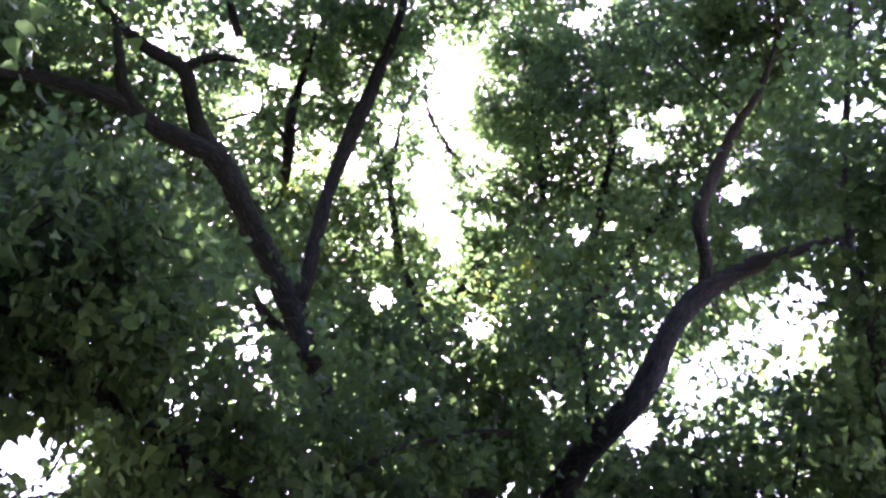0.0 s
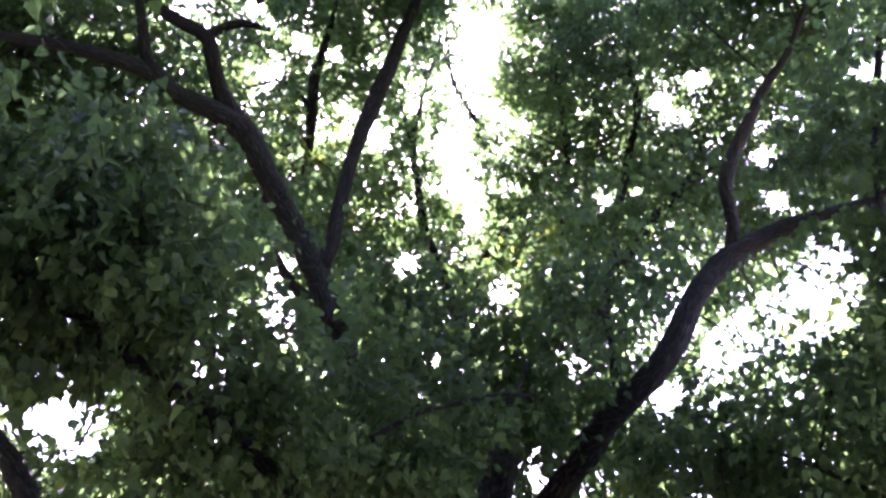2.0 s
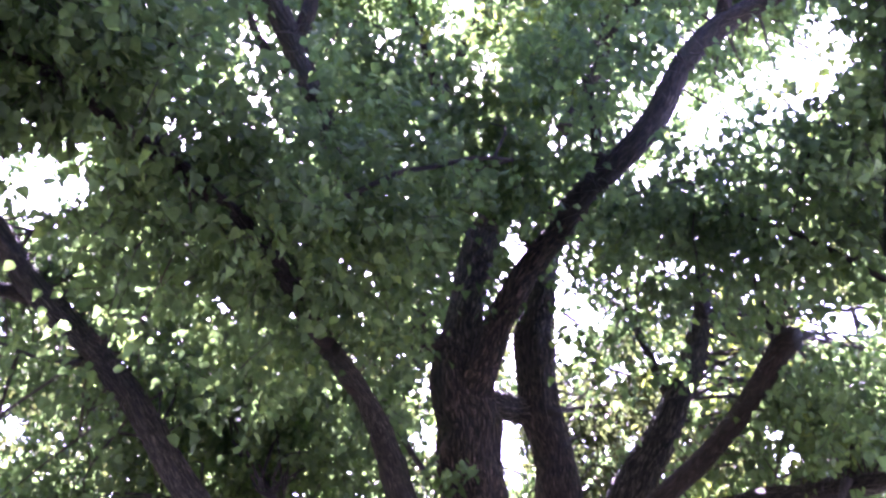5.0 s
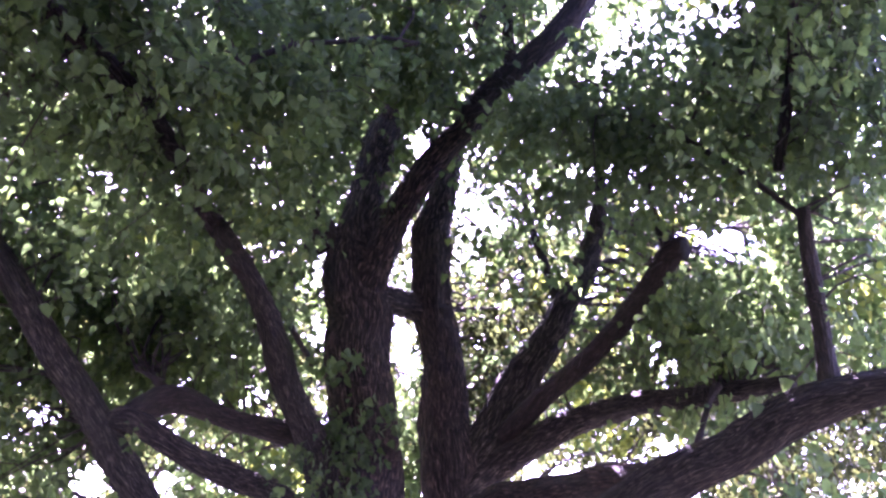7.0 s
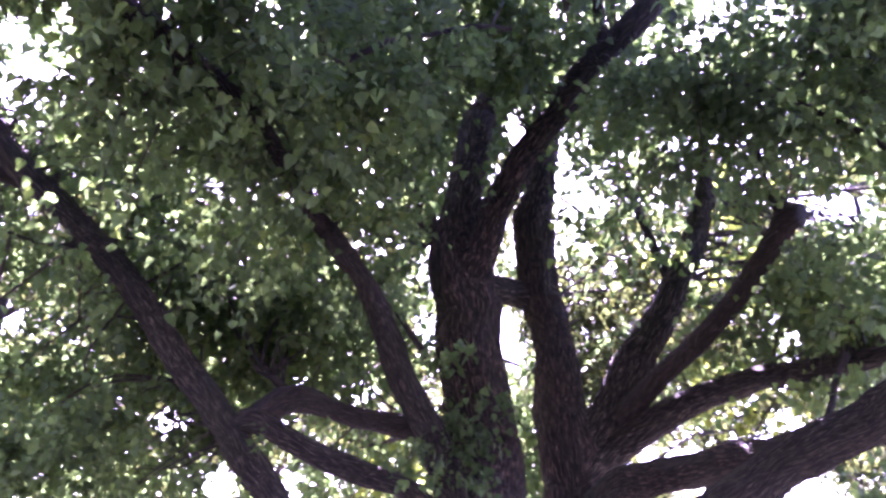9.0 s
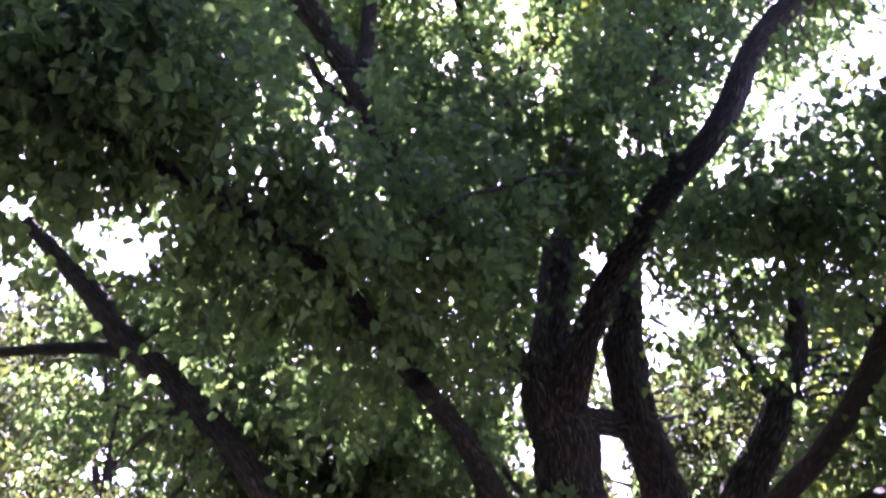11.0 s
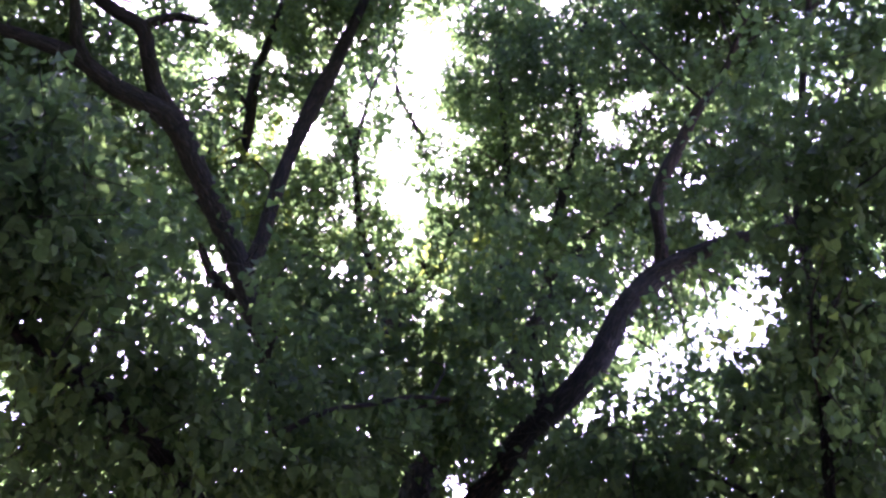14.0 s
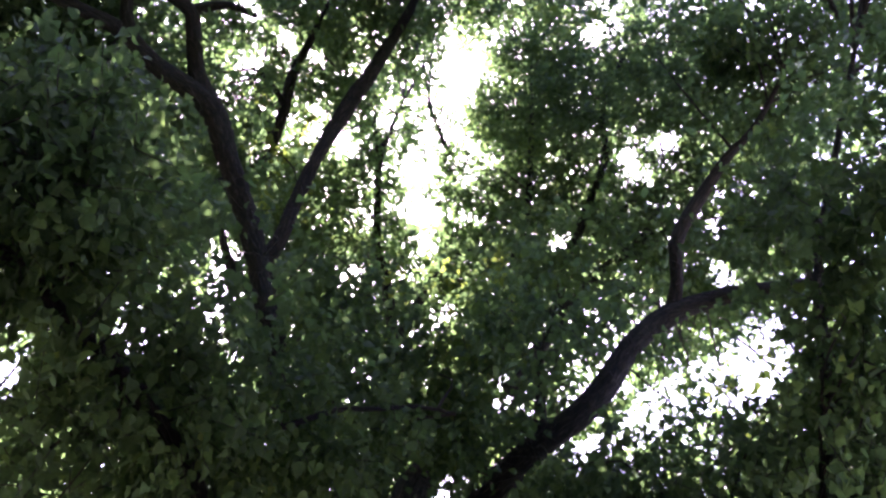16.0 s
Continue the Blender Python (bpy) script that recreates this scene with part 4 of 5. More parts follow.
clump(big_tree, (-1.73, 6.47, 6.8), (0.32, 0.5, 0.37), leaf=0.060, cover=0.55, detail=-1, twigs=3, loose=True)
clump(big_tree, (0.35, 7.58, 7.6), (0.37, 0.5, 0.27), leaf=0.060, cover=0.66, detail=-1, twigs=2, loose=True)
clump(big_tree, (-0.63, 7.6, 7.88), (0.28, 0.5, 0.31), leaf=0.060, cover=0.55, detail=-1, twigs=2, loose=True)
clump(big_tree, (0.07, 6.41, 9.15), (0.28, 0.3, 0.37), leaf=0.048, cover=0.77, detail=-1, twigs=3, loose=True)
clump(big_tree, (-0.12, 6.43, 9.4), (0.38, 0.4, 0.38), leaf=0.048, cover=0.22, detail=-1, twigs=4, loose=True)
clump(big_tree, (0.02, 7.42, 8.43), (0.32, 0.4, 0.32), leaf=0.056, cover=0.55, detail=-1, twigs=3, loose=True)
clump(big_tree, (-2.12, 4.3, 4.18), (0.31, 0.4, 0.27), leaf=0.075, cover=0.54, detail=2, twigs=4, loose=True)
clump(big_tree, (1.62, 10.3, 5.47), (0.63, 0.6, 0.42), leaf=0.070, cover=0.55, detail=0, twigs=3, loose=True)
clump(big_tree, (-4.14, 7.65, 4.24), (0.4, 0.6, 0.8), leaf=0.075, cover=0.39, detail=0, twigs=3, loose=True)
clump(big_tree, (-1.94, 7.45, 2.36), (0.34, 0.4, 0.24), leaf=0.078, cover=0.55, twigs=3, loose=True)
clump(big_tree, (2.57, 6.66, 2.02), (0.49, 0.5, 0.27), leaf=0.078, cover=0.55, twigs=3, loose=True)
clump(big_tree, (1.65, 5.62, 4.43), (0.61, 0.45, 0.45), leaf=0.078, cover=1.42, twigs=3)
clump(big_tree, (0.81, 6.39, 5.43), (0.71, 0.4, 0.52), leaf=0.078, cover=2.42, twigs=3)
clump(big_tree, (0.15, 6.35, 4.77), (0.4, 0.35, 0.58), leaf=0.078, cover=1.98, twigs=3)
clump(big_tree, (0.18, 5.78, 4.89), (0.67, 0.5, 0.46), leaf=0.078, cover=1.42, twigs=3)
clump(big_tree, (2.41, 3.96, 4.88), (0.39, 0.5, 0.5), leaf=0.072, cover=2.04, detail=2, twigs=3)
clump(big_tree, (2.28, 6.44, 3.65), (0.53, 0.4, 0.4), leaf=0.078, cover=1.41, twigs=3)
clump(big_tree, (2.23, 7.22, 3.26), (0.53, 0.4, 0.29), leaf=0.078, cover=1.41, twigs=3)
clump(big_tree, (1.4, 8.33, 3.84), (0.66, 0.5, 0.66), leaf=0.075, cover=1.32, detail=0, twigs=3, mat=LEAF_FAR_DIM)
clump(big_tree, (-0.86, 6.82, 3.47), (0.53, 0.4, 0.49), leaf=0.078, cover=2.06, twigs=3)
clump(big_tree, (0.6, 8.45, 2.71), (0.32, 0.4, 0.69), leaf=0.080, cover=2.42, detail=0, twigs=3)
clump(big_tree, (2.99, 7.11, 3.91), (0.65, 0.4, 0.45), leaf=0.095, cover=1.94, twigs=3)
clump(big_tree, (3.43, 6.56, 3.57), (0.62, 0.5, 0.52), leaf=0.095, cover=2.29, twigs=3)
clump(big_tree, (3.51, 5.71, 3.49), (0.43, 0.5, 0.65), leaf=0.095, cover=2.86, twigs=3)
clump(big_tree, (2.88, 7.62, 3.44), (0.63, 0.4, 0.31), leaf=0.095, cover=0.88, twigs=3)
clump(big_tree, (-2.03, 5.91, 3.56), (0.58, 0.4, 0.45), leaf=0.095, cover=0.82, twigs=3)
clump(big_tree, (3.27, 5.9, 2.25), (0.5, 0.4, 0.21), leaf=0.095, cover=0.82, twigs=3)
clump(big_tree, (1.27, 6.81, 4.25), (0.42, 0.3, 0.37), leaf=0.090, cover=0.99, twigs=3, loose=True)
clump(big_tree, (1.47, 6.63, 4.07), (0.23, 0.2, 0.36), leaf=0.090, cover=1.32, twigs=3, loose=True)
# hidden clump added in the sun's way to shade the lower left foliage
clump(big_tree, (-2.6, 9.11, 6.24), (1.6, 0.7, 0.73), leaf=0.110, cover=0.82, detail=-1, twigs=3)
clump(big_tree, (3.07, 5.04, 4.85), (0.71, 0.5, 0.63), leaf=0.078, cover=1.23, twigs=3)
clump(big_tree, (2.7, 5.86, 7.72), (1.12, 0.7, 0.73), leaf=0.062, cover=1.89, detail=-1, twigs=3)
clump(big_tree, (2.14, 3.66, 5.39), (0.21, 0.4, 0.43), leaf=0.072, cover=1.77, twigs=3)
clump(big_tree, (3.19, 3.96, 8.36), (0.85, 0.6, 0.53), leaf=0.062, cover=2.78, detail=-1, twigs=3)
clump(big_tree, (0.34, 6.12, 5.18), (0.4, 0.3, 0.31), leaf=0.078, cover=1.76, twigs=3)
clump(big_tree, (-2.37, 6.2, 3.99), (0.67, 0.4, 0.36), leaf=0.085, cover=1.08, twigs=3)
clump(big_tree, (-1.78, 7.31, 3.22), (0.63, 0.4, 0.34), leaf=0.085, cover=1.40, twigs=3)
clump(big_tree, (-0.8, 7.84, 3.03), (0.45, 0.4, 0.3), leaf=0.085, cover=1.22, twigs=3)
clump(big_tree, (-1.11, 7.15, 3.55), (0.52, 0.4, 0.42), leaf=0.085, cover=1.31, twigs=3)
clump(big_tree, (2.7, 6.14, 2.23), (0.25, 0.4, 0.38), leaf=0.090, cover=1.22, twigs=3)
clump(big_tree, (0.35, 6.23, 9.56), (0.25, 0.3, 0.57), leaf=0.048, cover=0.33, detail=-1, twigs=4, loose=True)
clump(big_tree, (0.07, 6.89, 8.98), (0.32, 0.3, 0.44), leaf=0.048, cover=0.33, detail=-1, twigs=3, loose=True)
# small clumps with the sunlit glow put into their leaf colour
clump(big_tree, (2.19, 6.92, 4.26), (0.22, 0.25, 0.17), leaf=0.090, cover=1.76, twigs=2, loose=True, mat=LEAF_SUNLIT)
clump(big_tree, (3.34, 5.39, 3.29), (0.2, 0.25, 0.16), leaf=0.090, cover=1.02, twigs=2, loose=True, mat=LEAF_SUNLIT)
clump(big_tree, (2.15, 7.4, 3.11), (0.34, 0.25, 0.09), leaf=0.080, cover=1.43, twigs=2, loose=True, mat=LEAF_SUNLIT)
clump(big_tree, (2.57, 7.69, 4.29), (0.32, 0.3, 0.32), leaf=0.085, cover=1.10, twigs=2, loose=True, mat=LEAF_SUNLIT)
clump(big_tree, (-0.54, 8.64, 2.53), (0.38, 0.3, 0.22), leaf=0.085, cover=1.32, twigs=2, loose=True, mat=LEAF_SUNLIT)
clump(big_tree, (-1.47, 5.51, 7.35), (0.2, 0.25, 0.13), leaf=0.090, cover=1.43, twigs=2, loose=True, mat=LEAF_SUNLIT)
clump(big_tree, (0.15, 6.55, 7.33), (0.27, 0.3, 0.22), leaf=0.085, cover=0.88, twigs=2, loose=True, mat=LEAF_SUNLIT)
clump(big_tree, (-1.52, 5.76, 7.68), (0.27, 0.25, 0.16), leaf=0.085, cover=1.10, twigs=2, loose=True, mat=LEAF_SUNLIT)
clump(big_tree, (2.91, 5.04, 5.69), (0.27, 0.3, 0.16), leaf=0.085, cover=1.10, twigs=2, loose=True, mat=LEAF_SUNLIT)
clump(big_tree, (-0.07, 6.75, 2.69), (0.15, 0.15, 0.47), leaf=0.085, cover=1.63, twigs=4, loose=True)
clump(big_tree, (0, 6.77, 2.86), (0.19, 0.15, 0.26), leaf=0.070, cover=0.88, twigs=4, loose=True)
clump(big_tree, (0.09, 6.9, 2.42), (0.19, 0.15, 0.35), leaf=0.070, cover=1.43, twigs=4, loose=True)
clump(big_tree, (-2.06, 3.00, 4.92), (0.34, 0.30, 0.25), leaf=0.078, cover=1.10, detail=2, twigs=4)
clump(big_tree, (-1.73, 3.10, 4.75), (0.27, 0.30, 0.24), leaf=0.078, cover=2.10, detail=2, twigs=4)
clump(big_tree, (-1.83, 2.90, 4.28), (0.27, 0.30, 0.22), leaf=0.078, cover=2.10, detail=2, twigs=4)
clump(big_tree, (-1.57, 3.20, 4.47), (0.23, 0.30, 0.20), leaf=0.078, cover=2.10, detail=2, twigs=4)
clump(big_tree, (-1.66, 3.00, 4.02), (0.29, 0.30, 0.21), leaf=0.078, cover=2.10, detail=2, twigs=4)
clump(big_tree, (-1.44, 3.30, 4.18), (0.19, 0.30, 0.17), leaf=0.078, cover=2.10, detail=2, twigs=4)
clump(big_tree, (-2.22, 2.90, 4.56), (0.27, 0.30, 0.35), leaf=0.078, cover=1.10, detail=2, twigs=4)
clump(big_tree, (-1.97, 2.90, 3.91), (0.24, 0.30, 0.29), leaf=0.078, cover=2.10, detail=2, twigs=4)
clump(big_tree, (-0.88, 7.60, 3.42), (0.44, 0.30, 0.34), leaf=0.078, cover=1.87, twigs=4, loose=True)
clump(big_tree, (-0.49, 7.50, 3.86), (0.29, 0.30, 0.29), leaf=0.078, cover=1.80, twigs=4, loose=True)
clump(big_tree, (-0.65, 7.70, 2.93), (0.29, 0.30, 0.15), leaf=0.078, cover=1.02, twigs=4, loose=True)
clump(big_tree, (-1.42, 7.40, 3.29), (0.38, 0.30, 0.29), leaf=0.078, cover=1.70, twigs=4, loose=True)
clump(big_tree, (-2.23, 6.80, 3.00), (0.41, 0.30, 0.32), leaf=0.078, cover=1.40, twigs=4, loose=True)
clump(big_tree, (-2.02, 6.80, 2.52), (0.40, 0.30, 0.26), leaf=0.078, cover=1.36, twigs=4, loose=True)
clump(big_tree, (-2.41, 6.80, 2.34), (0.36, 0.30, 0.31), leaf=0.078, cover=1.12, twigs=4, loose=True)
clump(big_tree, (-1.41, 6.40, 2.18), (0.18, 0.30, 0.16), leaf=0.078, cover=0.80, twigs=4, loose=True)
clump(big_tree, (-0.33, 8.80, 2.75), (0.33, 0.35, 0.38), leaf=0.080, cover=2.00, detail=0, twigs=3)
clump(big_tree, (0.77, 8.80, 3.23), (0.28, 0.35, 0.44), leaf=0.080, cover=2.00, detail=0, twigs=3)
clump(big_tree, (0.71, 8.80, 2.64), (0.33, 0.35, 0.33), leaf=0.080, cover=2.00, detail=0, twigs=3)
clump(big_tree, (-0.88, 8.80, 2.32), (0.38, 0.35, 0.22), leaf=0.080, cover=1.60, detail=0, twigs=3)
clump(big_tree, (1.49, 9.00, 3.77), (0.29, 0.35, 0.35), leaf=0.080, cover=1.40, detail=0, twigs=3)
clump(big_tree, (1.64, 9.20, 4.45), (0.30, 0.35, 0.36), leaf=0.080, cover=1.20, detail=0, twigs=3)
clump(big_tree, (2.08, 8.60, 3.04), (0.44, 0.35, 0.22), leaf=0.080, cover=1.40, detail=0, twigs=3)
clump(big_tree, (-3.36, 7.00, 4.70), (0.47, 0.30, 0.32), leaf=0.078, cover=1.26, twigs=4, loose=True)
clump(big_tree, (-2.42, 6.90, 4.51), (0.45, 0.30, 0.35), leaf=0.078, cover=1.26, twigs=4, loose=True)
clump(big_tree, (-3.21, 6.90, 5.24), (0.37, 0.30, 0.32), leaf=0.078, cover=1.60, twigs=4, loose=True)
clump(big_tree, (-1.90, 6.80, 4.33), (0.38, 0.30, 0.29), leaf=0.078, cover=1.36, twigs=4, loose=True)
clump(big_tree, (-3.67, 7.00, 4.25), (0.42, 0.30, 0.21), leaf=0.078, cover=0.84, twigs=4, loose=True)
clump(big_tree, (-2.50, 6.80, 5.08), (0.36, 0.30, 0.25), leaf=0.078, cover=1.60, twigs=4, loose=True)
# more clumps in the sun-brightened colour
clump(big_tree, (0.17, 5.30, 5.57), (0.19, 0.25, 0.15), leaf=0.07, cover=0.90, twigs=2, loose=True, mat=LEAF_SUNLIT)
clump(big_tree, (0.49, 5.40, 5.97), (0.26, 0.25, 0.18), leaf=0.07, cover=0.80, twigs=2, loose=True, mat=LEAF_SUNLIT)
clump(big_tree, (0.66, 5.30, 5.46), (0.21, 0.25, 0.17), leaf=0.07, cover=0.60, twigs=2, loose=True, mat=LEAF_SUNLIT)
clump(big_tree, (3.53, 7.60, 4.15), (0.38, 0.30, 0.32), leaf=0.078, cover=1.50, twigs=4, loose=True)
clump(big_tree, (4.14, 7.40, 3.86), (0.38, 0.30, 0.32), leaf=0.078, cover=1.60, twigs=4, loose=True)
clump(big_tree, (2.95, 7.80, 3.96), (0.32, 0.30, 0.27), leaf=0.078, cover=1.20, twigs=4, loose=True)
clump(big_tree, (3.63, 7.50, 3.55), (0.42, 0.30, 0.24), leaf=0.078, cover=1.50, twigs=4, loose=True)
clump(big_tree, (4.42, 7.00, 4.11), (0.37, 0.30, 0.32), leaf=0.078, cover=1.40, twigs=4, loose=True)
clump(big_tree, (2.64, 7.90, 3.54), (0.32, 0.30, 0.21), leaf=0.078, cover=1.00, twigs=4, loose=True)
clump(big_tree, (4.30, 7.20, 3.56), (0.32, 0.30, 0.21), leaf=0.078, cover=1.40, twigs=4, loose=True)
clump(big_tree, (4.04, 7.30, 4.29), (0.32, 0.30, 0.22), leaf=0.078, cover=1.00, twigs=4, loose=True)
clump(big_tree, (2.68, 6.20, 3.55), (0.26, 0.25, 0.22), leaf=0.085, cover=1.30, twigs=4)
clump(big_tree, (2.36, 6.30, 3.30), (0.21, 0.25, 0.13), leaf=0.085, cover=1.00, twigs=4)
clump(big_tree, (2.88, 6.00, 3.64), (0.21, 0.25, 0.17), leaf=0.085, cover=1.20, twigs=4)
clump(big_tree, (2.17, 6.50, 3.15), (0.22, 0.25, 0.13), leaf=0.085, cover=1.00, twigs=4)
clump(big_tree, (2.80, 6.00, 3.16), (0.21, 0.25, 0.21), leaf=0.085, cover=1.30, twigs=4)
clump(big_tree, (2.48, 6.10, 3.04), (0.21, 0.25, 0.12), leaf=0.085, cover=0.90, twigs=4)
clump(big_tree, (2.40, 6.80, 6.42), (0.33, 0.30, 0.30), leaf=0.07, cover=0.30, twigs=4, loose=True)
clump(big_tree, (2.67, 5.60, 6.17), (0.39, 0.30, 0.11), leaf=0.07, cover=0.90, twigs=4, loose=True)
clump(big_tree, (2.12, 6.90, 6.06), (0.22, 0.30, 0.27), leaf=0.07, cover=0.40, twigs=4, loose=True)
clump(big_tree, (2.54, 3.40, 4.95), (0.17, 0.30, 0.23), leaf=0.074, cover=2.25, detail=2, twigs=4)
clump(big_tree, (2.38, 3.50, 4.48), (0.16, 0.30, 0.19), leaf=0.074, cover=2.25, detail=2, twigs=4)
clump(big_tree, (2.71, 3.30, 5.44), (0.18, 0.30, 0.21), leaf=0.074, cover=1.88, detail=2, twigs=4)
clump(big_tree, (-0.05, 6.40, 9.29), (0.22, 0.30, 0.44), leaf=0.06, cover=0.40, detail=0, twigs=5, loose=True)
clump(big_tree, (0.17, 6.60, 8.90), (0.19, 0.30, 0.31), leaf=0.06, cover=0.50, detail=0, twigs=5, loose=True)
clump(big_tree, (-0.30, 6.80, 8.85), (0.19, 0.30, 0.25), leaf=0.06, cover=0.60, detail=0, twigs=5, loose=True)
clump(big_tree, (-1.62, 4.00, 3.62), (0.24, 0.30, 0.21), leaf=0.074, cover=2.00, detail=2, twigs=4)
clump(big_tree, (-1.30, 4.20, 3.70), (0.24, 0.30, 0.18), leaf=0.074, cover=1.80, detail=2, twigs=4)
clump(big_tree, (-1.64, 4.00, 3.35), (0.23, 0.30, 0.15), leaf=0.074, cover=1.80, detail=2, twigs=4)
clump(big_tree, (3.08, 6.30, 4.57), (0.33, 0.30, 0.21), leaf=0.08, cover=1.40, twigs=4)
clump(big_tree, (3.56, 5.90, 4.55), (0.28, 0.30, 0.23), leaf=0.08, cover=1.50, twigs=4)
clump(big_tree, (3.62, 6.00, 4.05), (0.23, 0.30, 0.18), leaf=0.08, cover=1.20, twigs=4)
clump(big_tree, (1.25, 6.90, 4.96), (0.36, 0.30, 0.22), leaf=0.078, cover=1.70, twigs=4, loose=True)
clump(big_tree, (1.66, 6.80, 4.86), (0.26, 0.30, 0.22), leaf=0.078, cover=1.50, twigs=4, loose=True)
clump(big_tree, (1.54, 6.90, 4.66), (0.17, 0.30, 0.19), leaf=0.078, cover=1.20, twigs=4, loose=True)
clump(big_tree, (2.23, 6.60, 4.80), (0.28, 0.30, 0.24), leaf=0.078, cover=1.00, twigs=4, loose=True)
clump(big_tree, (2.05, 6.60, 5.10), (0.34, 0.30, 0.22), leaf=0.078, cover=1.00, twigs=4, loose=True)
# brightly lit foliage, its light put into the leaf colour
clump(big_tree, (2.68, 8.40, 4.67), (0.26, 0.25, 0.35), leaf=0.080, cover=1.50, twigs=2, loose=True, mat=LEAF_SUNLIT)
clump(big_tree, (2.49, 8.50, 4.33), (0.20, 0.25, 0.26), leaf=0.080, cover=1.20, twigs=2, loose=True, mat=LEAF_SUNLIT)
clump(big_tree, (2.76, 8.20, 5.08), (0.17, 0.25, 0.13), leaf=0.080, cover=1.50, twigs=2, loose=True, mat=LEAF_SUNLIT)
clump(big_tree, (2.28, 7.70, 3.30), (0.28, 0.25, 0.13), leaf=0.080, cover=1.40, twigs=2, loose=True, mat=LEAF_SUNLIT)
clump(big_tree, (2.40, 7.20, 2.87), (0.28, 0.20, 0.10), leaf=0.080, cover=1.40, twigs=2, loose=True, mat=LEAF_SUNLIT)
clump(big_tree, (3.33, 7.00, 4.08), (0.25, 0.20, 0.11), leaf=0.080, cover=1.10, twigs=2, loose=True, mat=LEAF_SUNLIT)
clump(big_tree, (3.41, 8.20, 4.12), (0.34, 0.30, 0.34), leaf=0.078, cover=1.30, twigs=4, loose=True)
clump(big_tree, (3.87, 8.00, 3.97), (0.34, 0.30, 0.34), leaf=0.078, cover=1.30, twigs=4, loose=True)
clump(big_tree, (4.11, 7.80, 3.60), (0.28, 0.30, 0.22), leaf=0.078, cover=1.20, twigs=4, loose=True)
clump(big_tree, (0.04, 6.50, 11.91), (0.42, 0.30, 0.27), leaf=0.06, cover=1.60, detail=0, twigs=3, loose=True)
clump(big_tree, (-0.46, 6.80, 11.71), (0.27, 0.30, 0.39), leaf=0.06, cover=0.90, detail=0, twigs=3, loose=True)
clump(big_tree, (-0.78, 7.00, 9.72), (0.17, 0.30, 0.41), leaf=0.06, cover=0.70, detail=0, twigs=3, loose=True)
clump(big_tree, (-0.17, 6.60, 8.47), (0.18, 0.30, 0.24), leaf=0.06, cover=0.70, detail=0, twigs=3, loose=True)
clump(big_tree, (2.34, 3.30, 4.84), (0.22, 0.35, 0.29), leaf=0.072, cover=2.60, twigs=4)
clump(big_tree, (2.53, 4.00, 5.82), (0.28, 0.35, 0.24), leaf=0.072, cover=1.60, twigs=4)
clump(big_tree, (2.42, 3.50, 4.52), (0.19, 0.35, 0.22), leaf=0.072, cover=2.00, twigs=4)
clump(big_tree, (-2.68, 6.90, 4.90), (0.35, 0.30, 0.30), leaf=0.078, cover=1.30, twigs=4, loose=True)
clump(big_tree, (-2.25, 7.00, 4.57), (0.30, 0.30, 0.25), leaf=0.078, cover=1.20, twigs=4, loose=True)
clump(big_tree, (-2.74, 6.60, 5.10), (0.30, 0.30, 0.20), leaf=0.078, cover=0.90, twigs=4, loose=True)
clump(big_tree, (-1.50, 7.20, 4.24), (0.29, 0.30, 0.24), leaf=0.078, cover=1.20, twigs=4, loose=True)
clump(big_tree, (2.63, 8.00, 10.64), (0.23, 0.30, 0.27), leaf=0.06, cover=0.70, detail=0, twigs=3, loose=True)
clump(big_tree, (2.95, 7.60, 10.73), (0.19, 0.30, 0.23), leaf=0.06, cover=0.60, detail=0, twigs=3, loose=True)
clump(big_tree, (2.24, 3.80, 4.14), (0.25, 0.35, 0.22), leaf=0.072, cover=1.80, twigs=4)
clump(big_tree, (2.07, 4.20, 4.11), (0.23, 0.35, 0.17), leaf=0.072, cover=1.30, twigs=4)
clump(big_tree, (2.46, 6.20, 6.48), (0.18, 0.30, 0.13), leaf=0.07, cover=0.9, twigs=4, loose=True)
clump(big_tree, (1.28, 8.20, 11.29), (0.53, 0.40, 0.53), leaf=0.062, cover=1.20, detail=0, twigs=3, loose=True)
clump(big_tree, (2.03, 8.00, 11.16), (0.44, 0.40, 0.40), leaf=0.062, cover=1.10, detail=0, twigs=3, loose=True)
clump(big_tree, (0.93, 7.80, 9.36), (0.28, 0.40, 0.28), leaf=0.062, cover=0.80, detail=0, twigs=3, loose=True)
clump(big_tree, (-5.07, 5.04, 9.98), (1.14, 0.7, 0.97), leaf=0.095, cover=0.44, detail=-1, twigs=2)
clump(big_tree, (-4.04, 5.67, 11.4), (1.25, 0.7, 1.06), leaf=0.095, cover=0.44, detail=-1, twigs=2)
clump(big_tree, (-2.57, 5.63, 11.08), (1.17, 0.7, 1), leaf=0.095, cover=0.44, detail=-1, twigs=2)
clump(big_tree, (-0.89, 6.1, 12.28), (1.28, 0.7, 1.09), leaf=0.095, cover=0.44, detail=-1, twigs=2)
clump(big_tree, (0.59, 5.86, 11.62), (1.21, 0.7, 1.02), leaf=0.095, cover=0.44, detail=-1, twigs=2)
clump(big_tree, (1.9, 5.58, 10.92), (1.14, 0.7, 0.97), leaf=0.095, cover=0.44, detail=-1, twigs=2)
clump(big_tree, (3.77, 5.64, 11.4), (1.24, 0.7, 1.05), leaf=0.095, cover=0.44, detail=-1, twigs=2)
clump(big_tree, (4.71, 5.22, 10.47), (1.17, 0.7, 1), leaf=0.095, cover=0.44, detail=-1, twigs=2)
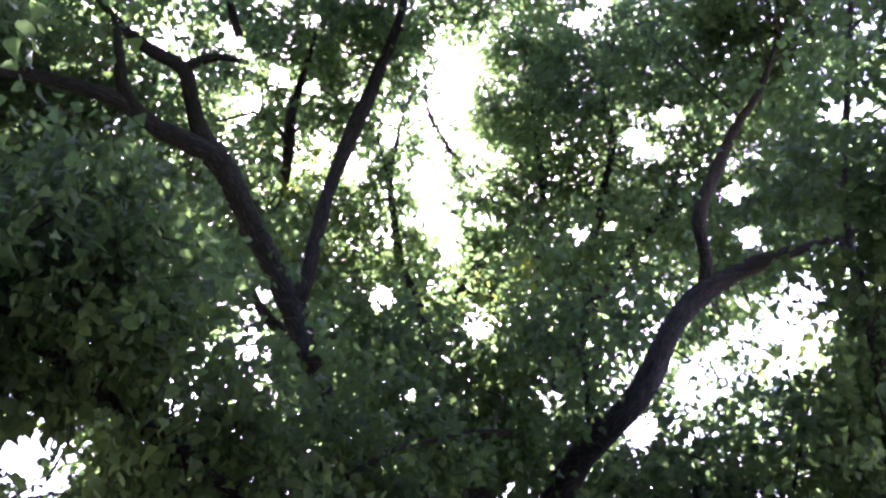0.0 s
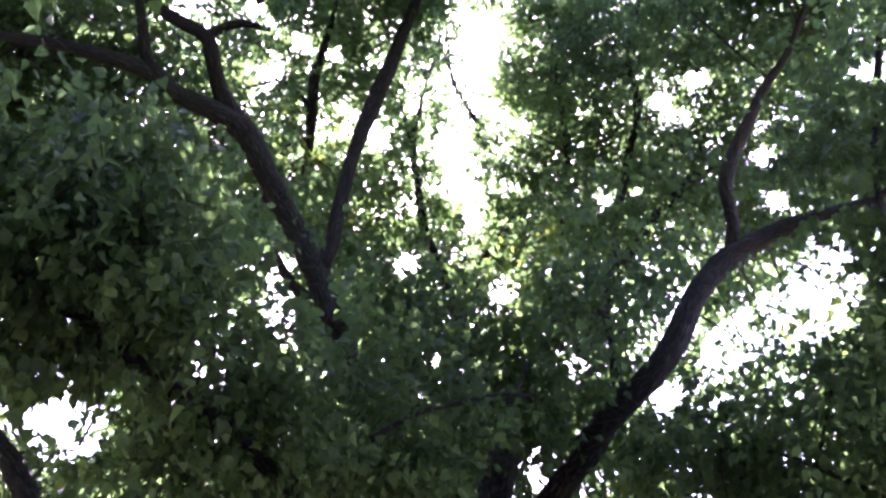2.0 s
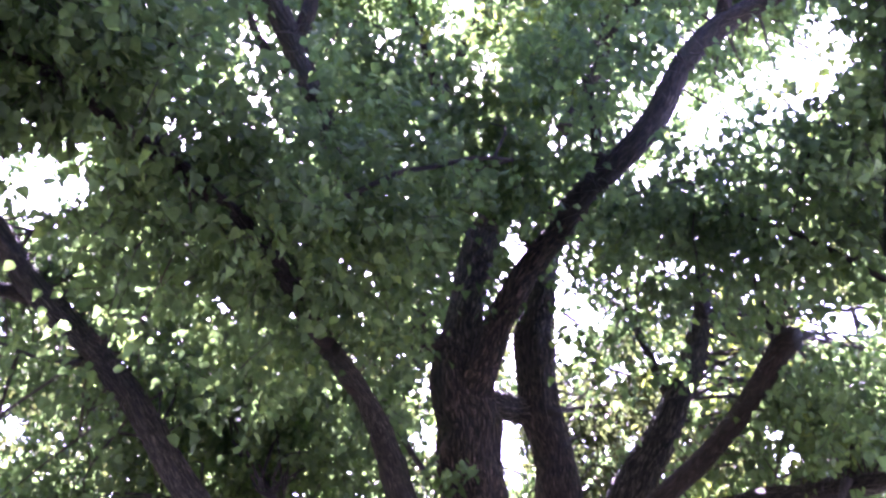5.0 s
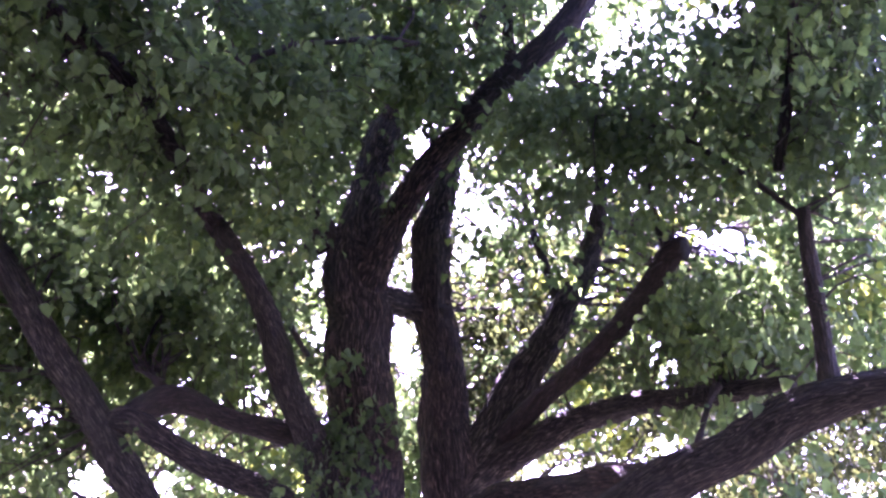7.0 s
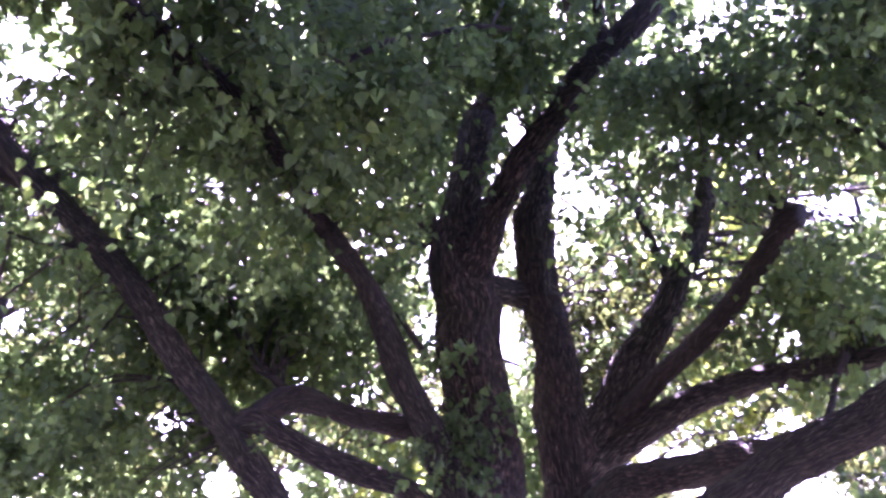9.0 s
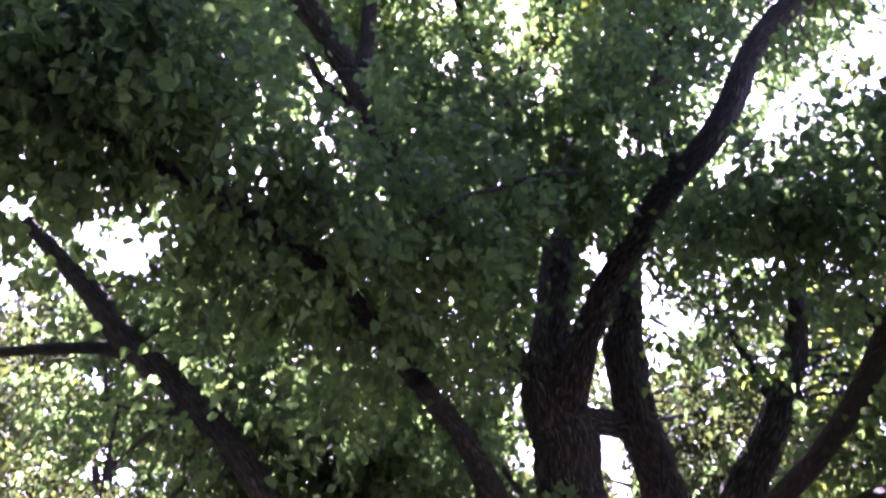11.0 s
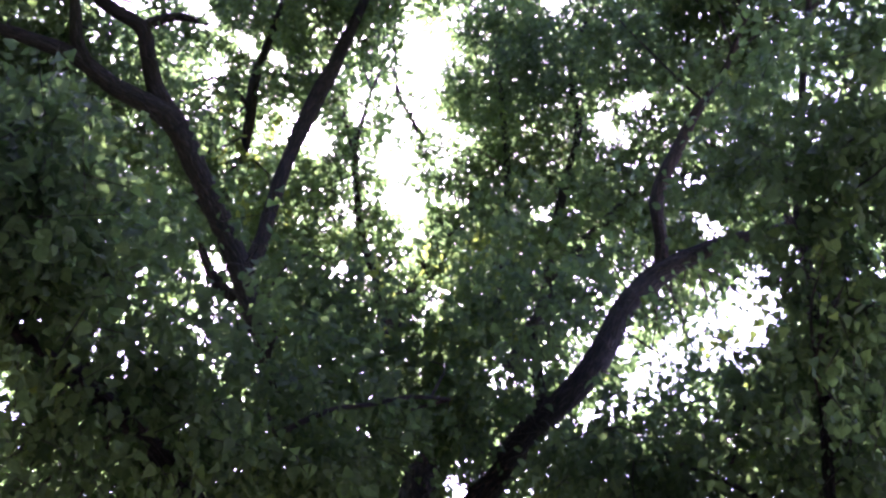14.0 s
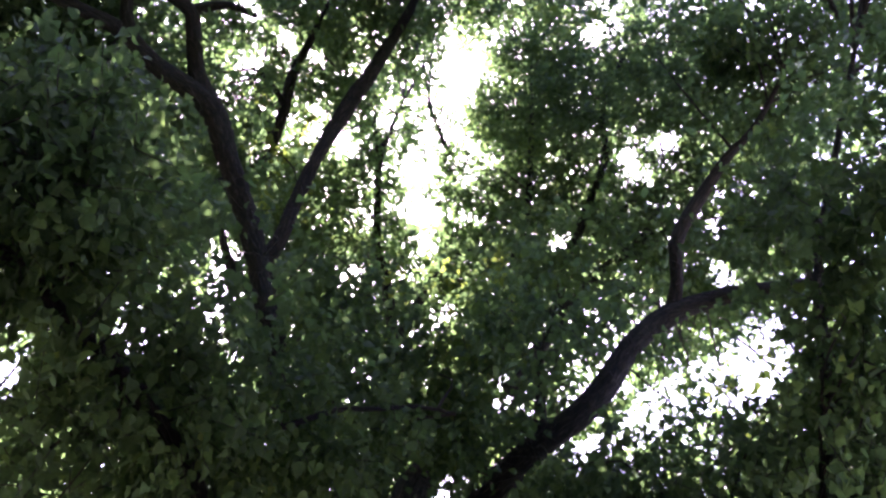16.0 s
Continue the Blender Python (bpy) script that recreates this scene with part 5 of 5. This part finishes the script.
clump(big_tree, (-5.52, 6.55, 10.43), (1.28, 0.7, 1.09), leaf=0.095, cover=1.65, detail=-1, twigs=2)
clump(big_tree, (-4.07, 6.57, 10.26), (1.21, 0.7, 1.02), leaf=0.095, cover=1.65, detail=-1, twigs=2)
clump(big_tree, (-2.64, 6.56, 10.04), (1.14, 0.7, 0.97), leaf=0.095, cover=1.65, detail=-1, twigs=2)
clump(big_tree, (-0.98, 7.18, 11.18), (1.25, 0.7, 1.06), leaf=0.095, cover=1.65, detail=-1, twigs=2)
clump(big_tree, (0.52, 6.87, 10.57), (1.17, 0.7, 1), leaf=0.095, cover=1.65, detail=-1, twigs=2)
clump(big_tree, (2.53, 7.15, 11.3), (1.28, 0.7, 1.09), leaf=0.095, cover=1.65, detail=-1, twigs=2)
clump(big_tree, (3.71, 6.62, 10.38), (1.21, 0.7, 1.02), leaf=0.095, cover=1.65, detail=-1, twigs=2)
clump(big_tree, (4.64, 6.09, 9.5), (1.14, 0.7, 0.97), leaf=0.095, cover=1.65, detail=-1, twigs=2)
clump(big_tree, (-5.5, 7.39, 9.27), (1.25, 0.7, 1.06), leaf=0.095, cover=1.65, detail=-1, twigs=2)
clump(big_tree, (-4.07, 7.4, 9.09), (1.17, 0.7, 1), leaf=0.095, cover=1.65, detail=-1, twigs=2)
clump(big_tree, (-2.64, 8.29, 10.29), (1.28, 0.7, 1.09), leaf=0.095, cover=1.65, detail=-1, twigs=2)
clump(big_tree, (-1.04, 8.06, 9.87), (1.21, 0.7, 1.02), leaf=0.095, cover=1.65, detail=-1, twigs=2)
clump(big_tree, (0.44, 7.76, 9.38), (1.14, 0.7, 0.97), leaf=0.095, cover=1.65, detail=-1, twigs=2)
clump(big_tree, (2.43, 8.14, 10.07), (1.25, 0.7, 1.06), leaf=0.095, cover=1.65, detail=-1, twigs=2)
clump(big_tree, (3.6, 7.5, 9.24), (1.17, 0.7, 1), leaf=0.095, cover=1.65, detail=-1, twigs=2)
clump(big_tree, (5.52, 7.54, 9.58), (1.28, 0.7, 1.09), leaf=0.095, cover=1.65, detail=-1, twigs=2)
clump(big_tree, (-5.41, 8.09, 8.03), (1.22, 0.7, 1.03), leaf=0.095, cover=1.37, detail=-1, twigs=2)
clump(big_tree, (-4.01, 8.06, 7.86), (1.14, 0.7, 0.97), leaf=0.095, cover=1.37, detail=-1, twigs=2)
clump(big_tree, (-2.64, 9.1, 8.93), (1.25, 0.7, 1.06), leaf=0.095, cover=1.37, detail=-1, twigs=2)
clump(big_tree, (-1.08, 8.82, 8.54), (1.17, 0.7, 1), leaf=0.095, cover=2.47, detail=-1, twigs=2)
clump(big_tree, (0.86, 9.49, 9.35), (1.28, 0.7, 1.09), leaf=0.095, cover=1.65, detail=-1, twigs=2)
clump(big_tree, (2.27, 8.87, 8.68), (1.21, 0.7, 1.02), leaf=0.095, cover=1.65, detail=-1, twigs=2)
clump(big_tree, (3.43, 8.22, 8.02), (1.14, 0.7, 0.97), leaf=0.095, cover=1.65, detail=-1, twigs=2)
clump(big_tree, (5.32, 8.32, 8.36), (1.25, 0.7, 1.06), leaf=0.095, cover=1.65, detail=-1, twigs=2)
clump(big_tree, (-5.2, 8.54, 6.75), (1.17, 0.7, 1), leaf=0.095, cover=1.37, detail=-1, twigs=2)
clump(big_tree, (-3.89, 8.55, 6.62), (1.11, 0.7, 0.94), leaf=0.095, cover=1.37, detail=-1, twigs=2)
clump(big_tree, (-2.61, 9.7, 7.52), (1.22, 0.7, 1.03), leaf=0.095, cover=1.37, detail=-1, twigs=2)
clump(big_tree, (-1.11, 9.37, 7.18), (1.14, 0.7, 0.97), leaf=0.095, cover=2.47, detail=-1, twigs=2)
clump(big_tree, (0.75, 10.14, 7.89), (1.25, 0.7, 1.06), leaf=0.095, cover=1.65, detail=-1, twigs=2)
clump(big_tree, (2.11, 9.46, 7.33), (1.17, 0.7, 1), leaf=0.095, cover=1.65, detail=-1, twigs=2)
clump(big_tree, (4.11, 9.77, 7.76), (1.28, 0.7, 1.09), leaf=0.095, cover=1.65, detail=-1, twigs=2)
clump(big_tree, (5.02, 8.86, 7.07), (1.21, 0.7, 1.02), leaf=0.095, cover=1.65, detail=-1, twigs=2)
# back of the crown, toned down with the darkened leaf copy
clump(big_tree, (-5.34, 8.58, 5.33), (1.09, 0.7, 0.82), leaf=0.092, cover=0.92, detail=-1, twigs=2, mat=LEAF_FAR_DIM)
clump(big_tree, (-4.14, 8.96, 5.42), (1.07, 0.7, 0.8), leaf=0.092, cover=0.92, detail=-1, twigs=2, mat=LEAF_FAR_DIM)
clump(big_tree, (-2.84, 9.32, 5.5), (1.06, 0.7, 0.79), leaf=0.092, cover=0.92, detail=-1, twigs=2, mat=LEAF_FAR_DIM)
clump(big_tree, (-1.43, 9.54, 5.51), (1.05, 0.7, 0.79), leaf=0.092, cover=1.65, detail=-1, twigs=2, mat=LEAF_FAR_DIM)
clump(big_tree, (0.5, 10.9, 6.38), (1.2, 0.7, 0.9), leaf=0.092, cover=1.10, detail=-1, twigs=2, mat=LEAF_FAR_DIM)
clump(big_tree, (2.1, 10.59, 6.15), (1.18, 0.7, 0.88), leaf=0.092, cover=0.88, detail=-1, twigs=2, mat=LEAF_FAR_DIM)
clump(big_tree, (3.55, 10.2, 5.89), (1.17, 0.7, 0.88), leaf=0.092, cover=1.10, detail=-1, twigs=2, mat=LEAF_FAR_DIM)
clump(big_tree, (4.8, 9.69, 5.58), (1.16, 0.7, 0.87), leaf=0.092, cover=1.10, detail=-1, twigs=2, mat=LEAF_FAR_DIM)
clump(big_tree, (-5.51, 9.29, 4.5), (1.13, 0.7, 0.85), leaf=0.092, cover=0.95, detail=-1, twigs=2, mat=LEAF_FAR_DIM)
clump(big_tree, (-4.25, 9.7, 4.56), (1.11, 0.7, 0.83), leaf=0.092, cover=0.95, detail=-1, twigs=2, mat=LEAF_FAR_DIM)
clump(big_tree, (-2.89, 10.08, 4.61), (1.1, 0.7, 0.82), leaf=0.092, cover=0.95, detail=-1, twigs=2, mat=LEAF_FAR_DIM)
clump(big_tree, (-1.42, 10.3, 4.6), (1.09, 0.7, 0.82), leaf=0.092, cover=1.43, detail=-1, twigs=2, mat=LEAF_FAR_DIM)
clump(big_tree, (0.1, 10.32, 4.53), (1.08, 0.7, 0.81), leaf=0.092, cover=1.10, detail=-1, twigs=2, mat=LEAF_FAR_DIM)
clump(big_tree, (1.56, 10.04, 4.37), (1.06, 0.7, 0.79), leaf=0.092, cover=0.88, detail=-1, twigs=2, mat=LEAF_FAR_DIM)
clump(big_tree, (2.89, 9.68, 4.2), (1.05, 0.7, 0.79), leaf=0.092, cover=1.10, detail=-1, twigs=2, mat=LEAF_FAR_DIM)
clump(big_tree, (5.01, 10.39, 4.66), (1.2, 0.7, 0.9), leaf=0.092, cover=1.10, detail=-1, twigs=2, mat=LEAF_FAR_DIM)
clump(big_tree, (-5.62, 9.95, 3.58), (1.17, 0.7, 0.88), leaf=0.092, cover=0.95, detail=-1, twigs=2, mat=LEAF_FAR_DIM)
clump(big_tree, (-4.32, 10.37, 3.6), (1.15, 0.7, 0.86), leaf=0.092, cover=0.95, detail=-1, twigs=2, mat=LEAF_FAR_DIM)
clump(big_tree, (-2.91, 10.76, 3.61), (1.14, 0.7, 0.85), leaf=0.092, cover=0.95, detail=-1, twigs=2, mat=LEAF_FAR_DIM)
clump(big_tree, (-1.39, 10.97, 3.59), (1.13, 0.7, 0.85), leaf=0.092, cover=1.43, detail=-1, twigs=2, mat=LEAF_FAR_DIM)
clump(big_tree, (0.17, 10.97, 3.52), (1.12, 0.7, 0.84), leaf=0.092, cover=1.10, detail=-1, twigs=2, mat=LEAF_FAR_DIM)
clump(big_tree, (1.66, 10.67, 3.4), (1.1, 0.7, 0.82), leaf=0.092, cover=0.88, detail=-1, twigs=2, mat=LEAF_FAR_DIM)
clump(big_tree, (3.01, 10.28, 3.27), (1.09, 0.7, 0.82), leaf=0.092, cover=1.10, detail=-1, twigs=2, mat=LEAF_FAR_DIM)
clump(big_tree, (4.19, 9.78, 3.13), (1.08, 0.7, 0.81), leaf=0.092, cover=1.10, detail=-1, twigs=2, mat=LEAF_FAR_DIM)
clump(big_tree, (-5.14, 9.03, 2.18), (1.05, 0.7, 0.79), leaf=0.092, cover=0.95, detail=-1, twigs=2, mat=LEAF_FAR_DIM)
clump(big_tree, (-4.34, 10.95, 2.58), (1.19, 0.7, 0.89), leaf=0.092, cover=0.95, detail=-1, twigs=2, mat=LEAF_FAR_DIM)
clump(big_tree, (-2.89, 11.33, 2.56), (1.18, 0.7, 0.88), leaf=0.092, cover=0.95, detail=-1, twigs=2, mat=LEAF_FAR_DIM)
clump(big_tree, (-1.34, 11.53, 2.51), (1.17, 0.7, 0.88), leaf=0.092, cover=1.43, detail=-1, twigs=2, mat=LEAF_FAR_DIM)
clump(big_tree, (0.23, 11.52, 2.45), (1.16, 0.7, 0.87), leaf=0.092, cover=1.10, detail=-1, twigs=2, mat=LEAF_FAR_DIM)
clump(big_tree, (1.74, 11.19, 2.37), (1.14, 0.7, 0.85), leaf=0.092, cover=0.88, detail=-1, twigs=2, mat=LEAF_FAR_DIM)
clump(big_tree, (3.11, 10.8, 2.28), (1.13, 0.7, 0.85), leaf=0.092, cover=1.10, detail=-1, twigs=2, mat=LEAF_FAR_DIM)
clump(big_tree, (4.31, 10.27, 2.19), (1.12, 0.7, 0.84), leaf=0.092, cover=1.10, detail=-1, twigs=2, mat=LEAF_FAR_DIM)

# ---- trees behind it ----

def background_tree(foot, height, spread, lean, label, leaf=0.12, cover=1.8):
    """A whole tree, seen through the gaps or added unseen for shade: trunk, forked limbs and a crown of leafy clumps.
    """
    x, y = foot
    tree = Tree("background_tree", (x, y, 0), label, BARK_FAR, "trees behind the old tree")
    r = height * 0.018
    tree.limb("trunk", (x, y, -0.1, r * 1.5), (x + lean * 0.1, y, height * 0.15, r * 1.1), (x + lean * 0.5, y, height * 0.45, r * 0.8), (x + lean, y, height * 0.9, r * 0.2))
    for i in range(6):
        a, h = i * 2.4 + x, height * (0.28 + 0.09 * i)
        c, s = math.cos(a) * spread, math.sin(a) * spread
        bx = x + lean * h / height
        tree.limb("limb", (bx, y, h, r * 0.5), (bx + c * 0.4, y + s * 0.4, h + spread * 0.3, r * 0.32), (bx + c * 0.9, y + s * 0.9, h + spread * 0.45, r * 0.1))
        clump(tree, (bx + c * 0.75, y + s * 0.6, h + spread * 0.4), (spread * 0.62, spread * 0.6, spread * 0.5), leaf=leaf, cover=cover, detail=-1, mat=LEAF_FAR_DIM, twigs=2)
    clump(tree, (x + lean, y, height * 0.88), (spread * 0.6, spread * 0.6, spread * 0.55), leaf=leaf, cover=cover, detail=-1, mat=LEAF_FAR_DIM, twigs=2)


background_tree((-8.5, 15.5), 9.5, 3.2, 0.4, "tall leafy tree standing behind the old tree")
background_tree((-3.4, 17.0), 8.0, 2.8, -0.3, "leafy tree standing behind the old tree")
background_tree((2.6, 18.5), 8.6, 2.8, 0.3, "slender leafy tree with sunlit yellow-green leaves")
background_tree((7.6, 15.0), 9.5, 3.0, -0.4, "leafy tree with sunlit leaves beyond the long limbs")
background_tree((12.5, 19.0), 11.0, 3.6, 0.2, "tall leafy tree standing behind the old tree")
background_tree((-14.0, 20.0), 11.0, 3.8, 0.2, "tall leafy tree standing behind the old tree")


# unseen clumps added to the old tree's crown over the clearing, to shade near leaves
clump(big_tree, (-2.2, -1.2, 6.8), (2.6, 2.2, 0.9), leaf=0.130, cover=3.90, detail=-1, twigs=3)
clump(big_tree, (0.0, -0.7, 7.6), (3.4, 0.9, 0.7), leaf=0.130, cover=3.30, detail=-1, twigs=3)
clump(big_tree, (1.8, -1.0, 7.2), (2.6, 2.2, 0.9), leaf=0.130, cover=2.40, detail=-1, twigs=3)

# clumps added beside and behind the view to cut side light
clump(big_tree, (-3.6, 0.2, 3.9), (1.3, 1.4, 1.2), leaf=0.130, cover=3.60, detail=-1, twigs=3)
clump(big_tree, (3.8, 0.0, 4.2), (1.3, 1.4, 1.2), leaf=0.130, cover=3.00, detail=-1, twigs=3)
clump(big_tree, (-1.6, -2.4, 4.6), (1.6, 1.0, 0.9), leaf=0.130, cover=2.70, detail=-1, twigs=3)

# further shading clumps, kept just outside the view
clump(big_tree, (-3.2, 0.75, 5.3), (1.2, 0.8, 0.6), leaf=0.090, cover=3.00, detail=-1, twigs=3)
clump(big_tree, (-3.6, 1.8, 4.4), (0.7, 0.9, 0.9), leaf=0.090, cover=3.00, detail=-1, twigs=3)
clump(big_tree, (-2.4, 0.9, 7.9), (2.0, 1.1, 0.6), leaf=0.12, cover=3.00, detail=-1, twigs=3)
clump(big_tree, (0.4, 0.9, 8.1), (1.8, 1.1, 0.6), leaf=0.12, cover=3.00, detail=-1, twigs=3)
clump(big_tree, (2.8, 0.8, 7.9), (1.8, 1.1, 0.6), leaf=0.12, cover=3.00, detail=-1, twigs=3)
clump(big_tree, (4.8, 1.0, 5.0), (1.1, 1.1, 1.5), leaf=0.12, cover=2.60, detail=-1, twigs=3)

# unseen trees added on the near side of the clearing to block sky light
background_tree((-7.0, -4.5), 10.0, 4.0, 0.6, "unseen leafy tree added beside the clearing to block light", 0.3, 3.5)
background_tree((-1.0, -8.5), 11.0, 4.2, 0.2, "unseen leafy tree added beside the clearing to block light", 0.3, 3.5)
background_tree((6.0, -5.5), 10.5, 4.2, -0.5, "unseen leafy tree added beside the clearing to block light", 0.3, 3.5)
background_tree((-10.5, 4.5), 10.0, 3.8, 0.5, "unseen leafy tree added beside the clearing to block light", 0.3, 3.5)
